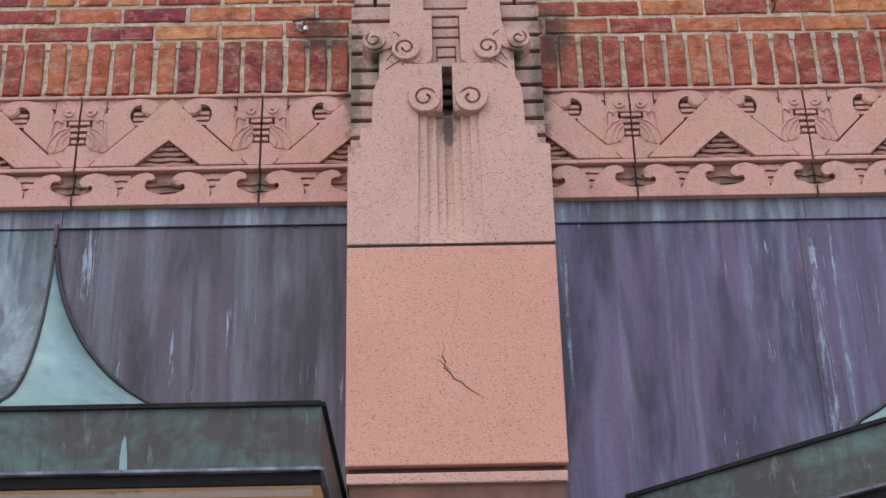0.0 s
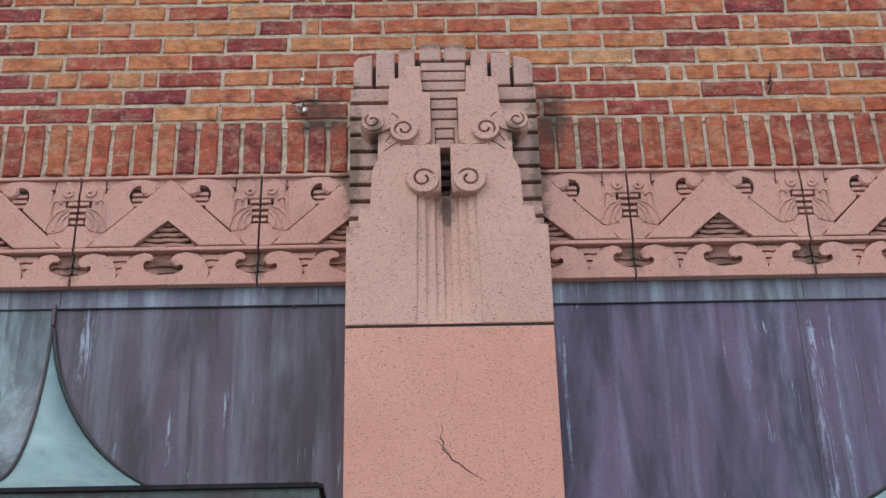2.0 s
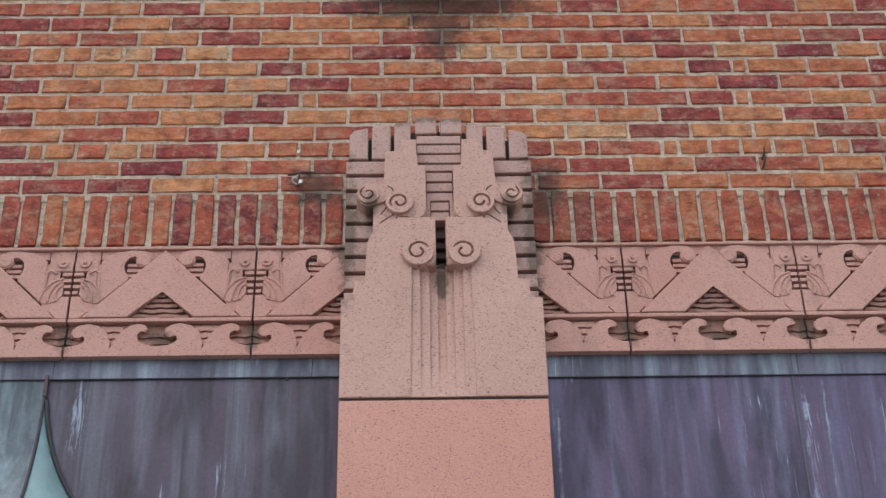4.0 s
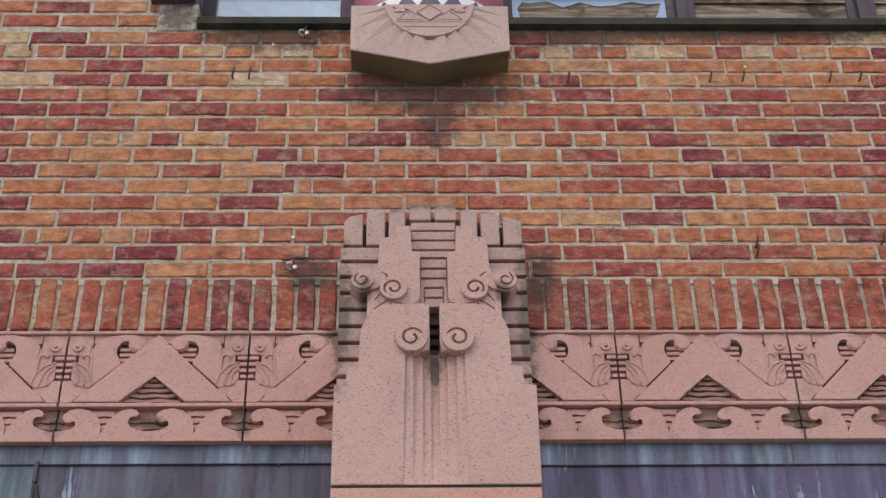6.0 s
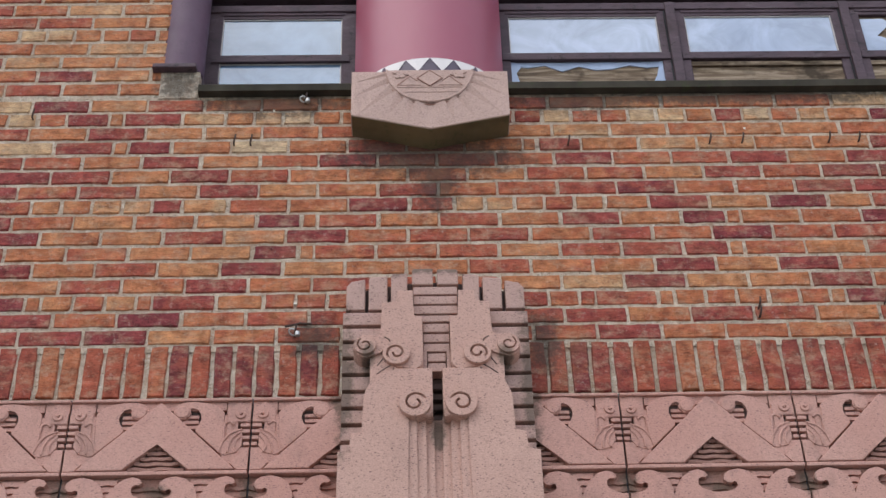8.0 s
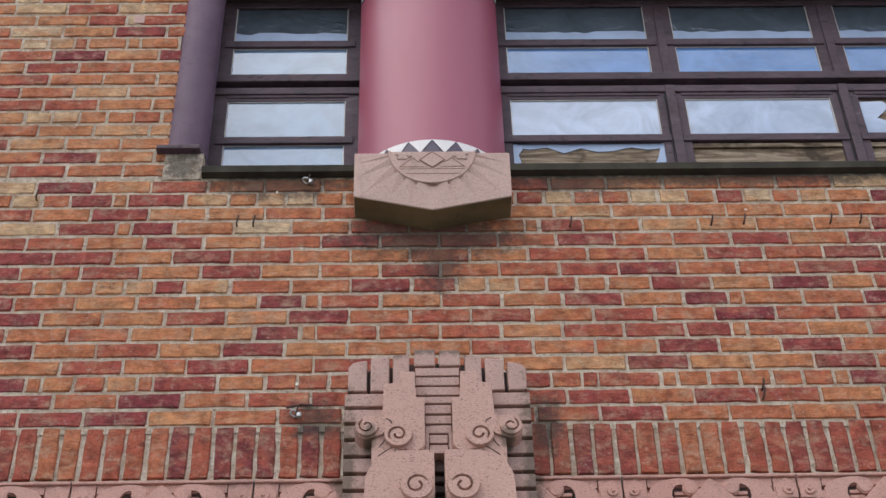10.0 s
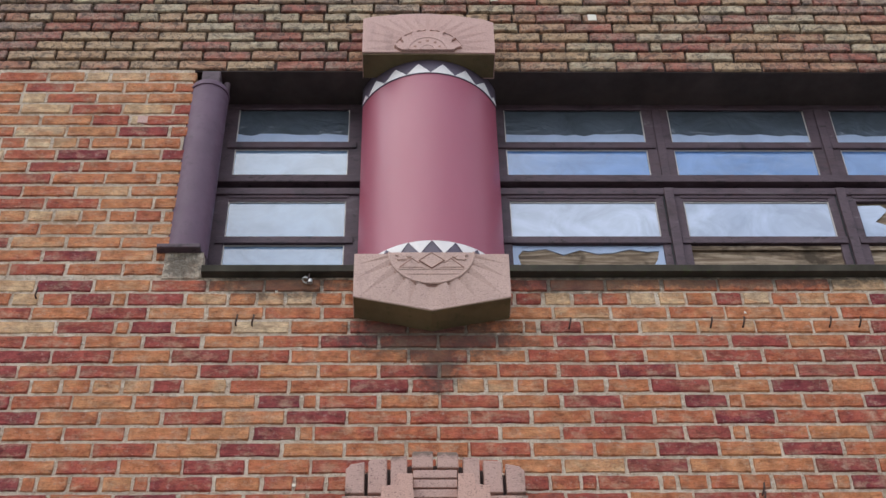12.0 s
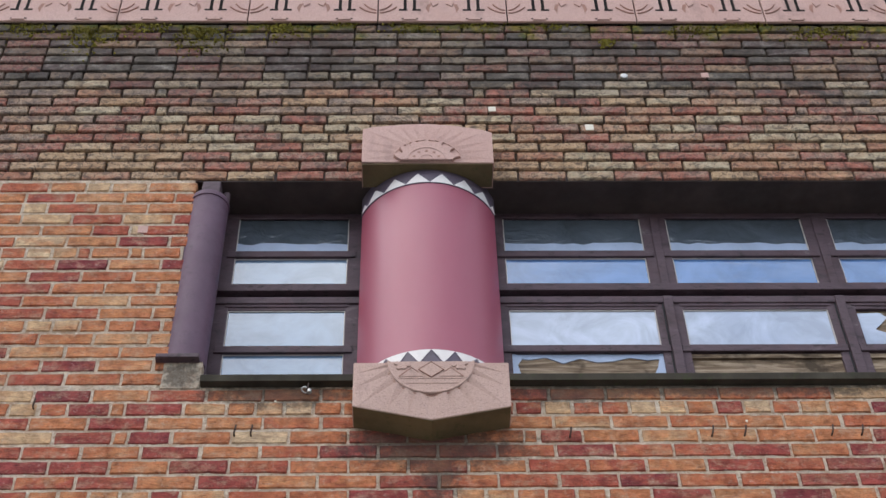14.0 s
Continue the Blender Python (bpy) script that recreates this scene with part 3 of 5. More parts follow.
def canopy(name, label, apex, hand, outline, group, rx, drop):
    """A flat canopy with copper fascia round its outline (x, depth), and a concave roof over it that rises to the wall."""
    ob = thing(name, label, "canopy", group)
    top, low = 2.823, 2.665
    rs = [rx * (i / 18) ** 1.7 for i in range(19)] + [rx + (0.785 - rx) * i / 3 for i in (1, 2, 3)]
    # quarter trumpet at the end
    rows = []
    for r in rs:
        rows.append([(apex + hand * r * math.cos(a), -0.004 - r * math.sin(a), sweep(r, math.sin(a), rx, drop)) for a in (radians(90 * j / 14) for j in range(15))])
    part("roof_end", sheet(rows), M_PATINA, ob, "pale green patinated copper", True)
    # cove along the wall
    xs = [apex - hand * 0.12 * j for j in range(24)]
    part("roof_cove", sheet([[(x, -0.004 - r, sweep(r, 1.0, rx, drop)) for x in xs] for r in rs]), M_COVE, ob, "grey-green weathered copper", True)
    part("hip_bead", tube([(apex, -0.006 - r, sweep(r, 1.0, rx, drop) + 0.003) for r in rs[:]], 0.0055), M_DARK, ob)
    part("wall_bead", tube([(apex + hand * (r + 0.004), -0.010, sweep(r, 0.0, rx, drop) + 0.004) for r in rs[1:]], 0.006), M_DARK, ob)
    part("finial", box(apex - 0.006, apex + 0.006, 3.640, 3.712, 0.0, 0.016, 0.002), M_FRAME, ob)
    # flat roof, fascia and soffit
    n = len(outline)
    bm = bmesh.new()
    bm.faces.new([bm.verts.new((x, -d, top - 0.006)) for x, d in outline])
    part("roof_deck", bm, M_COVE, ob)
    for i in range(n - 1):
        (xa, da), (xb, db) = outline[i], outline[i + 1]
        along = Vector((xb - xa, -(db - da), 0))
        length = along.length
        along.normalize()
        out = Vector((along.y, -along.x, 0))
        if out.y > 0.5 or (abs(out.y) < 0.01 and out.x * hand < 0):
            out = -out
        if out.y > 0.01:
            out = -out
        base = Vector((xa, -da, 0))

        def strip(nm, mat, lo, hi, thick, proud, ins=0.0, under=ob):
            b = bmesh.new()
            vs = []
            for s in (ins, length - ins):
                for dep in (proud - thick, proud):
                    for z in (lo, hi):
                        vs.append(b.verts.new(base + along * s + out * dep + Vector((0, 0, z))))
            for q in ((0, 1, 3, 2), (4, 6, 7, 5), (0, 4, 5, 1), (2, 3, 7, 6), (1, 5, 7, 3), (0, 2, 6, 4)):
                b.faces.new([vs[w] for w in q])
            return part(nm, b, mat, under)

        face = strip("fascia", M_FASCIA, low, top - 0.004, 0.02, 0.0)
        strip("drip_edge", M_DRIP, top - 0.007, top + 0.004, 0.035, 0.010, under=face)
        strip("fascia_lip", M_FLASH, low - 0.004, low + 0.003, 0.03, 0.007, under=face)
        if abs(along.x) < 0.3:
            continue
        # near-black strip added to paint the dark gap below the fascia lip
        strip("shadow_gap_strip", M_DRIP, low - 0.032, low - 0.005, 0.03, -0.012)
        strip("edge_trim", M_TRIM, low - 0.045, low - 0.033, 0.04, -0.022, 0.02)
    bm = bmesh.new()
    bm.faces.new([bm.verts.new((x, -d, low - 0.040)) for x, d in outline])
    part("soffit", bm, M_SOFFIT, ob, "brown painted soffit")
    return ob


canopy("canopy", "flat copper-clad canopy with a swept green roof", APEX_X, 1, [(-3.6, 0.0), (-3.6, 0.80), (-0.327, 0.80), (-0.318, 0.0)], "entrance canopies", 0.530, 0.63)
canopy("canopy", "copper canopy with an angled side and a swept green roof", 1.575, -1, [(0.48, 0.0), (1.27, 0.85), (3.6, 0.85), (3.6, 0.0)], "entrance canopies", 0.70, 0.74)
part("patina_run", prism([(-0.787, 2.669), (-0.769, 2.669), (-0.771, 2.700), (-0.776, 2.742), (-0.780, 2.752), (-0.785, 2.735), (-0.788, 2.700)], 0.80, 0.8025), M_PATINA, bpy.data.objects["canopy"], "pale patina run")

# ---- the carved pilaster ----
PIL = thing("pilaster", "pink speckled terracotta pilaster with carved scroll head", "pilaster", at=(0, 0, 0))
part("lower_block", box(-0.309, 0.307, 2.882, 3.552, -0.05, 0.140, 0.004), M_TERRA_LOW, PIL, "salmon terracotta block with a crack")
part("base_course", box(-0.306, 0.303, 2.832, 2.862, -0.05, 0.135, 0.004), M_TERRA, PIL)
part("base_joint", box(-0.300, 0.298, 2.860, 2.884, -0.05, 0.108), M_RECESS, PIL)
part("plinth", box(-0.300, 0.298, 2.20, 2.834, -0.05, 0.120, 0.004), M_PLINTH, PIL)
part("bed_joint", box(-0.305, 0.305, 3.550, 3.563, -0.05, 0.132), M_DARK, PIL)
crack = [(0.017, 3.406, 0.0008), (0.009, 3.326, 0.001), (-0.020, 3.275, 0.0012), (-0.033, 3.245, 0.0016), (-0.028, 3.226, 0.0020), (-0.036, 3.204, 0.0030), (-0.026, 3.186, 0.0042), (-0.030, 3.168, 0.0046), (-0.012, 3.150, 0.0040), (-0.004, 3.134, 0.0046), (0.018, 3.122, 0.0036), (0.036, 3.104, 0.0040), (0.060, 3.088, 0.0024), (0.084, 3.074, 0.0008)]
branch = [(-0.058, 3.196, 0.0006), (-0.044, 3.190, 0.0014), (-0.030, 3.176, 0.0022), (-0.010, 3.158, 0.0012), (0.010, 3.150, 0.0006)]
bm = bmesh.new()
for line in (crack, branch):
    cv = [[bm.verts.new((x + s * w * 0.45, -0.1404, z + s * w * 0.45)) for s in (-1, 1)] for x, z, w in line]
    for a, b in zip(cv, cv[1:]):
        bm.faces.new((a[0], a[1], b[1], b[0]))
part("crack", bm, M_CRACK, PIL, "dark hairline crack")

# shaft with shouldered outline; the fluted middle is cut out of it
left_body = [(-0.309, 3.562), (-0.309, 3.895), (-0.270, 3.895), (-0.270, 3.960), (-0.232, 3.960), (-0.232, 4.075)]
left_body += arc(-0.105, 4.075, 0.127, 0.117, 180, 92, 10)[1:]
left_body += [(-0.016, 4.194), (-0.016, 4.03), (-0.020, 4.016), (-0.096, 4.014), (-0.096, 3.562)]
part("shaft", prism(left_body, 0.0, 0.140, 0.004), M_TERRA, PIL)
part("shaft", prism(mirrored(left_body), 0.0, 0.140, 0.004), M_TERRA, PIL)
# flutes, deepest at the middle and running out at the foot
edges = [-0.096, -0.067, -0.038, -0.013, 0.013, 0.038, 0.067, 0.096]
for i, deep in enumerate((0.010, 0.026, 0.046, 0.066, 0.046, 0.026, 0.010)):
    x0, x1 = edges[i], edges[i + 1]
    bm = bmesh.new()
    v = [bm.verts.new(p) for p in ((x0, 0, 3.562), (x1, 0, 3.562), (x1, 0, 4.04), (x0, 0, 4.04), (x0, -0.1392, 3.562), (x1, -0.1392, 3.562), (x1, -0.14 + deep, 4.04), (x0, -0.14 + deep, 4.04), (x0, -0.1392 + 0.34 * deep, 3.66), (x1, -0.1392 + 0.34 * deep, 3.66))]
    for q in ((4, 5, 9, 8), (8, 9, 6, 7), (0, 4, 8, 7, 3), (1, 2, 6, 9, 5), (2, 3, 7, 6), (0, 1, 5, 4), (0, 3, 2, 1)):
        bm.faces.new([v[w] for w in q])
    part("flute", bm, M_TERRA, PIL)
# lower volutes
for s in (-1, 1):
    lip = [(s * 0.016, 4.108), (s * 0.016, 4.030), (s * 0.028, 4.018), (s * 0.070, 4.009), (s * 0.078, 4.03), (s * 0.078, 4.108)]
    part("volute_lip", prism(lip if s > 0 else lip[::-1], 0.10, 0.1395 + 0.004, 0.002), M_TERRA, PIL)
    part("volute_scroll", scroll(s * 0.072, 4.057, 0.050, -s, 0.10, 0.158, 90 + s * 70), M_TERRA, PIL)
part("slot_back", box(-0.018, 0.018, 3.99, 4.23, 0.0, 0.045), M_RECESS, PIL)
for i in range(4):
    part("slot_bar", box(-0.016, 0.016, 4.045 + i * 0.038, 4.064 + i * 0.038, 0.03, 0.066, 0.003), M_RECESS, PIL)

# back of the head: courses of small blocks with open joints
part("head_back", prism([(-0.300, 3.90), (0.297, 3.90), (0.290, 4.550), (0.15, 4.585), (0.06, 4.602), (-0.06, 4.605), (-0.15, 4.59), (-0.290, 4.560)], -0.05, 0.034), M_RECESS, PIL)
lines = [4.460, 4.397, 4.336, 4.273, 4.210, 4.147, 4.085, 4.024, 3.962, 3.900]
for i in range(9):
    z1, z0 = lines[i] - 0.007, lines[i + 1] + 0.007
    for s in (-1, 1):
        xa, xb = (-0.304, -0.150) if s < 0 else (0.150, 0.302)
        part("course_block", box(xa, xb, z0, z1, 0.0, 0.078, 0.004), M_HEADSTONE, PIL)
for xa, xb, za, zb, fall in ((-0.295, -0.233, 4.576, 4.590, 0.010), (-0.221, -0.159, 4.595, 4.602, 0.008), (-0.147, -0.092, 4.607, 4.614, 0.006), (-0.077, -0.007, 4.619, 4.623, 0.003)):
    for s in (-1, 1):
        foot = 4.556 if xa > -0.1 else 4.464
        drop = fall if s > 0 else 0.0
        soft = 0.016 if xa < -0.25 else 0.005
        pts = [(xa, foot), (xb, foot), (xb, zb - drop), (xa + soft, za + 0.004 - drop), (xa, za - soft - drop)]
        part("crown_block", prism(pts if s < 0 else mirrored(pts), 0.0, 0.078 + (0.012 if xa > -0.1 else 0.0), 0.005), M_HEADSTONE, PIL)
# ladder in the middle, narrowing downwards
for hw, za, zb in ((0.073, 4.515, 4.546), (0.073, 4.476, 4.508), (0.073, 4.437, 4.469), (0.073, 4.405, 4.430), (0.043, 4.364, 4.397), (0.043, 4.325, 4.356), (0.043, 4.288, 4.318), (0.030, 4.250, 4.281), (0.030, 4.212, 4.243)):
    part("ladder_bar", box(-hw, hw - 0.001, za, zb, 0.0, 0.090, 0.003), M_HEADSTONE, PIL)
# arms, volutes and leaves
arm = [(-0.176, 4.462), (-0.127, 4.462), (-0.127, 4.510), (-0.074, 4.510), (-0.074, 4.404), (-0.044, 4.404), (-0.044, 4.222), (-0.050, 4.206), (-0.062, 4.194), (-0.213, 4.120), (-0.213, 4.30), (-0.176, 4.342)]
veins = [[(-0.192, 4.180), (-0.168, 4.200), (-0.146, 4.214)], [(-0.190, 4.212), (-0.176, 4.232), (-0.166, 4.250)], [(-0.142, 4.184), (-0.138, 4.204)], [(-0.168, 4.316), (-0.152, 4.306), (-0.147, 4.290)]]
for s in (-1, 1):
    f = (lambda p: p) if s < 0 else mirrored
    part("arm", prism(f(arm), 0.0, 0.122, 0.004), M_TERRA, PIL)
    part("arm_post", prism(f([(-0.044, 4.196), (-0.0315, 4.196), (-0.0315, 4.283), (-0.044, 4.283)]), 0.0, 0.100, 0.002), M_HEADSTONE, PIL)
    body = [(-0.150, 4.292)] + arc(-0.128, 4.254, 0.046, 0.046, 120, 60, 6) + [(-0.070, 4.278), (-0.054, 4.250), (-0.047, 4.222), (-0.054, 4.206), (-0.070, 4.199), (-0.128, 4.206), (-0.160, 4.225)]
    part("volute_body", prism(f(body[::-1]), 0.11, 0.1275, 0.003), M_TERRA, PIL)
    part("volute_scroll", scroll(s * 0.129, 4.253, 0.044, s, 0.10, 0.142, 270 + s * 50), M_TERRA, PIL)
    small = [(-0.158, 4.318), (-0.236, 4.327)] + arc(-0.229, 4.281, 0.038, 0.042, 100, 275, 16) + [(-0.205, 4.246), (-0.180, 4.255), (-0.152, 4.288)]
    part("volute", prism(f(small), 0.03, 0.136, 0.003), M_TERRA, PIL)
    part("volute_scroll", scroll(s * 0.229, 4.281, 0.036, -s, 0.12, 0.147, 60 if s > 0 else 120, 1.1, 0.0019), M_TERRA, PIL)
    leaf = [(-0.213, 4.095), (-0.213, 4.250), (-0.192, 4.290), (-0.160, 4.280), (-0.150, 4.225), (-0.120, 4.195), (-0.150, 4.184), (-0.190, 4.150)]
    part("leaf", prism(f(leaf[::-1]), 0.05, 0.1255, 0.003), M_TERRA, PIL)
    # dark raised beads paint the shaded lines between the veins
    for vein in veins:
        part("leaf_vein", tube([(-s * x, -0.1250 if vein is not veins[3] else -0.1355, z) for x, z in vein], 0.0022, 6), M_RECESS, PIL)

# ---- the frieze of relief tiles ----
Z0, TILE_W, TILE_H = 3.764, 0.575, 0.397
H2 = TILE_W / 2 - 0.0032


def wavy(x0, x1, z, h, amp, phase, d0, d1):
    n = 12
    up = [(x0 + (x1 - x0) * i / n, z + h + amp * math.sin(phase + i * 1.05)) for i in range(n + 1)]
    dn = [(x0 + (x1 - x0) * i / n, z + amp * math.sin(phase + i * 1.05)) for i in range(n, -1, -1)]
    return prism(dn[::-1] + up[::-1], d0, d1, 0.0015)


def frieze_tile():
    ob = thing("frieze_tile", "pink terracotta relief tile with chevron and wave scrolls", "tile", "frieze tiles")

    def add(nm, bm, mat=M_FRIEZE, smooth=False):
        part(nm, bm, mat, ob, smooth=smooth)

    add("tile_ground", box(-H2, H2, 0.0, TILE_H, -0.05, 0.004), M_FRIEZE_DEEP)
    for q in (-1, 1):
        add("hole_ground", box(min(q * 0.140, q * 0.060), max(q * 0.140, q * 0.060), 0.276, 0.368, 0.0, 0.009), M_RECESS)
        add("hole_ground", box(min(q * 0.2495, q * H2), max(q * 0.2495, q * H2), 0.220, 0.312, 0.0, 0.009), M_RECESS)
    add("hole_ground", prism([(-0.098, 0.138), (0.098, 0.138), (0.0, 0.230)], 0.0, 0.009), M_RECESS)
    add("top_rim", box(-H2, H2, 0.387, TILE_H, 0.0, 0.030, 0.003))
    add("mid_ledge", box(-H2, H2, 0.119, 0.132, 0.0, 0.036, 0.003))
    add("sky_field", box(-0.205, 0.205, 0.357, 0.386, 0.0, 0.018))
    add("chevron", prism([(-0.245, 0.136), (-0.103, 0.136), (0, 0.232), (0.103, 0.136), (0.245, 0.136), (0, 0.380)], 0.0, 0.036, 0.004))
    for q in (-1, 1):
        field = [(q * H2, 0.136), (q * 0.240, 0.136), (q * 0.200, 0.182), (q * 0.200, 0.335), (q * H2, 0.335), (q * H2, 0.309), (q * 0.246, 0.309), (q * 0.246, 0.218), (q * H2, 0.218)]
        add("side_field", prism(field if q > 0 else field[::-1], 0.0, 0.0235))
    for i in range(5):
        hw = 0.088 - 0.019 * i
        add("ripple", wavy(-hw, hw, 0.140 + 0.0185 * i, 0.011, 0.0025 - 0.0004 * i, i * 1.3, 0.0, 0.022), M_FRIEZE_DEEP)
    for s in (-1, 1):
        f = (lambda p: p) if s < 0 else mirrored
        wave = [(-0.2015, 0.190), (-0.2015, 0.345), (-0.180, 0.366), (-0.150, 0.379), (-0.11, 0.386), (-0.072, 0.384), (-0.048, 0.373), (-0.038, 0.355), (-0.041, 0.335), (-0.058, 0.320),
                (-0.078, 0.322), (-0.091, 0.334), (-0.095, 0.348), (-0.089, 0.360), (-0.100, 0.365), (-0.118, 0.358), (-0.130, 0.341), (-0.133, 0.321), (-0.127, 0.303), (-0.113, 0.290), (-0.113, 0.276)]
        add("wave_scroll", prism(f(wave), 0.0, 0.027, 0.003))
        add("wave_eye", prism(arc(s * 0.067, 0.347, 0.023, 0.023, 0, 360, 18)[:-1], 0.0, 0.0315, 0.005))
        for k in range(3):
            pts = [(-0.120, 0.290 + 0.019 * k), (-0.072, 0.290 + 0.019 * k), (-0.072, 0.301 + 0.019 * k), (-0.120, 0.301 + 0.019 * k)]
            add("ladder_bar", prism(f(pts), 0.0, 0.019))
        gable = [(-H2, 0.348), (-H2 + 0.036, 0.3855), (-H2 + 0.072, 0.352), (-H2 + 0.072, 0.258), (-H2 + 0.058, 0.266), (-H2 + 0.058, 0.311), (-H2, 0.311)]
        add("gable_ground", prism(f([(-H2, 0.335), (-0.2085, 0.335), (-0.2085, 0.386), (-H2, 0.386)][::-1]), 0.0, 0.0195))
        add("gable", prism(f(gable), 0.0, 0.0262, 0.002))
        add("small_volute", spiral(s * (H2 - 0.029), 0.337, 0.0225, 1.3, s, 0.0, 0.0325, 0.0105, 90 + s * 70, steps=24), smooth=True)
        for k in range(4):
            hw = 0.030 - 0.004 * k
            pts = [(-H2, 0.292 - 0.0225 * k), (-H2 + hw, 0.292 - 0.0225 * k), (-H2 + hw, 0.304 - 0.0225 * k), (-H2, 0.304 - 0.0225 * k)]
            add("ladder_bar", prism(f(pts), 0.0, 0.027, 0.0015))
        fan = [(-H2 + 0.024, 0.280), (-H2 + 0.059, 0.268), (-H2 + 0.083, 0.238), (-H2 + 0.093, 0.202), (-H2 + 0.075, 0.190), (-H2 + 0.040, 0.200), (-H2 + 0.022, 0.225)]
        add("shell", prism(f(fan), 0.0, 0.0262, 0.002))
        for k, rib in enumerate((((0.024, 0.281), (0.059, 0.269), (0.084, 0.238), (0.094, 0.200)), ((0.030, 0.272), (0.052, 0.252), (0.064, 0.226), (0.066, 0.198)),
                                 ((0.028, 0.256), (0.042, 0.240), (0.047, 0.218), (0.040, 0.200)), ((0.050, 0.300), (0.064, 0.311), (0.080, 0.304), (0.083, 0.240)))):
            path = []
            for a, b in zip(rib, rib[1:]):
                path += [(a[0] + (b[0] - a[0]) * w / 4, a[1] + (b[1] - a[1]) * w / 4) for w in range(4)]
            path.append(rib[-1])
            soft = [path[0]] + [tuple((path[w - 1][q] + path[w][q] * 2 + path[w + 1][q]) / 4 for q in (0, 1)) for w in range(1, len(path) - 1)] + [path[-1]]
            add("shell_rib", tube([(s * (H2 - x), -0.0265, z) for x, z in soft], 0.0042, 7), smooth=True)
        strut = [(-H2, 0.136), (-0.250, 0.136), (-0.228, 0.160), (-0.236, 0.172), (-H2, 0.215)]
        add("strut", prism(f(strut), 0.0, 0.031, 0.002))
    # lower band: pairs of curling waves that meet over a hollow, with a ribbed wedge between the pairs
    left = [(-0.146, 0.022), (-0.138, 0.050), (-0.115, 0.087), (-0.088, 0.108), (-0.062, 0.114), (-0.042, 0.107), (-0.033, 0.093), (-0.041, 0.085), (-0.054, 0.089), (-0.065, 0.082), (-0.069, 0.066),
            (-0.061, 0.050), (-0.044, 0.041), (-0.018, 0.035)]
    right = [(0.0, 0.034), (0.030, 0.036), (0.050, 0.042), (0.061, 0.054), (0.059, 0.069), (0.050, 0.073), (0.041, 0.065), (0.026, 0.067), (0.016, 0.078), (0.019, 0.094), (0.036, 0.109), (0.066, 0.115),
             (0.098, 0.107), (0.124, 0.085), (0.137, 0.050), (0.134, 0.022)]
    crests = [(cx + x, z) for cx, half in ((-H2, right), (0.0, left), (0.0, right), (H2, left)) for x, z in half]
    add("wave_band", prism([(-H2, 0.0), (H2, 0.0), (H2, 0.034)] + crests[::-1], 0.0, 0.0325, 0.003))
    for cx in (-H2, 0.0, H2):
        xa, xb = max(cx - 0.085, -H2), min(cx + 0.075, H2)
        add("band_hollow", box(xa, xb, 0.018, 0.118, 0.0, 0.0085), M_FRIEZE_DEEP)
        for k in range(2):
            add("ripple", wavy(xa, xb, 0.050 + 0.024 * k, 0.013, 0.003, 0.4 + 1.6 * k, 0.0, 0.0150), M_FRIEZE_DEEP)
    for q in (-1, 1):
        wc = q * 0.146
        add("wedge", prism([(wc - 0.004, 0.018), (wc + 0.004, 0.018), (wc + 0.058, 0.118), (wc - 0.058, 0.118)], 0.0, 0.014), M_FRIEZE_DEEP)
        for k in range(3):
            hw = 0.012 + 0.011 * k
            add("ripple", wavy(wc - hw, wc + hw, 0.044 + 0.024 * k, 0.016, 0.0022, 0.9 * k + q, 0.0, 0.0225))
    return ob


tile = frieze_tile()
tile.location = (-0.8755, 0, Z0)
for cx in (-2.0255, -1.4505, -0.3005):
    copy_thing(tile, pose(cx, 0, Z0))
tile.scale = (0.969, 1, 1)
for cx in (0.3025, 0.8595, 1.4165, 1.9735):
    copy_thing(tile, pose(cx, 0, Z0))
tile.scale = (1, 1, 1)
tagged(part("frieze_joint", box(-4, 4, Z0 - 0.004, Z0 + TILE_H + 0.012, -0.3, 0.002), M_DARK), "dark joints behind the frieze", "wall", kind="structure")

# ---- window band ----
SILL_Z, HEAD_Z, REC = 5.545, 6.757, -0.20


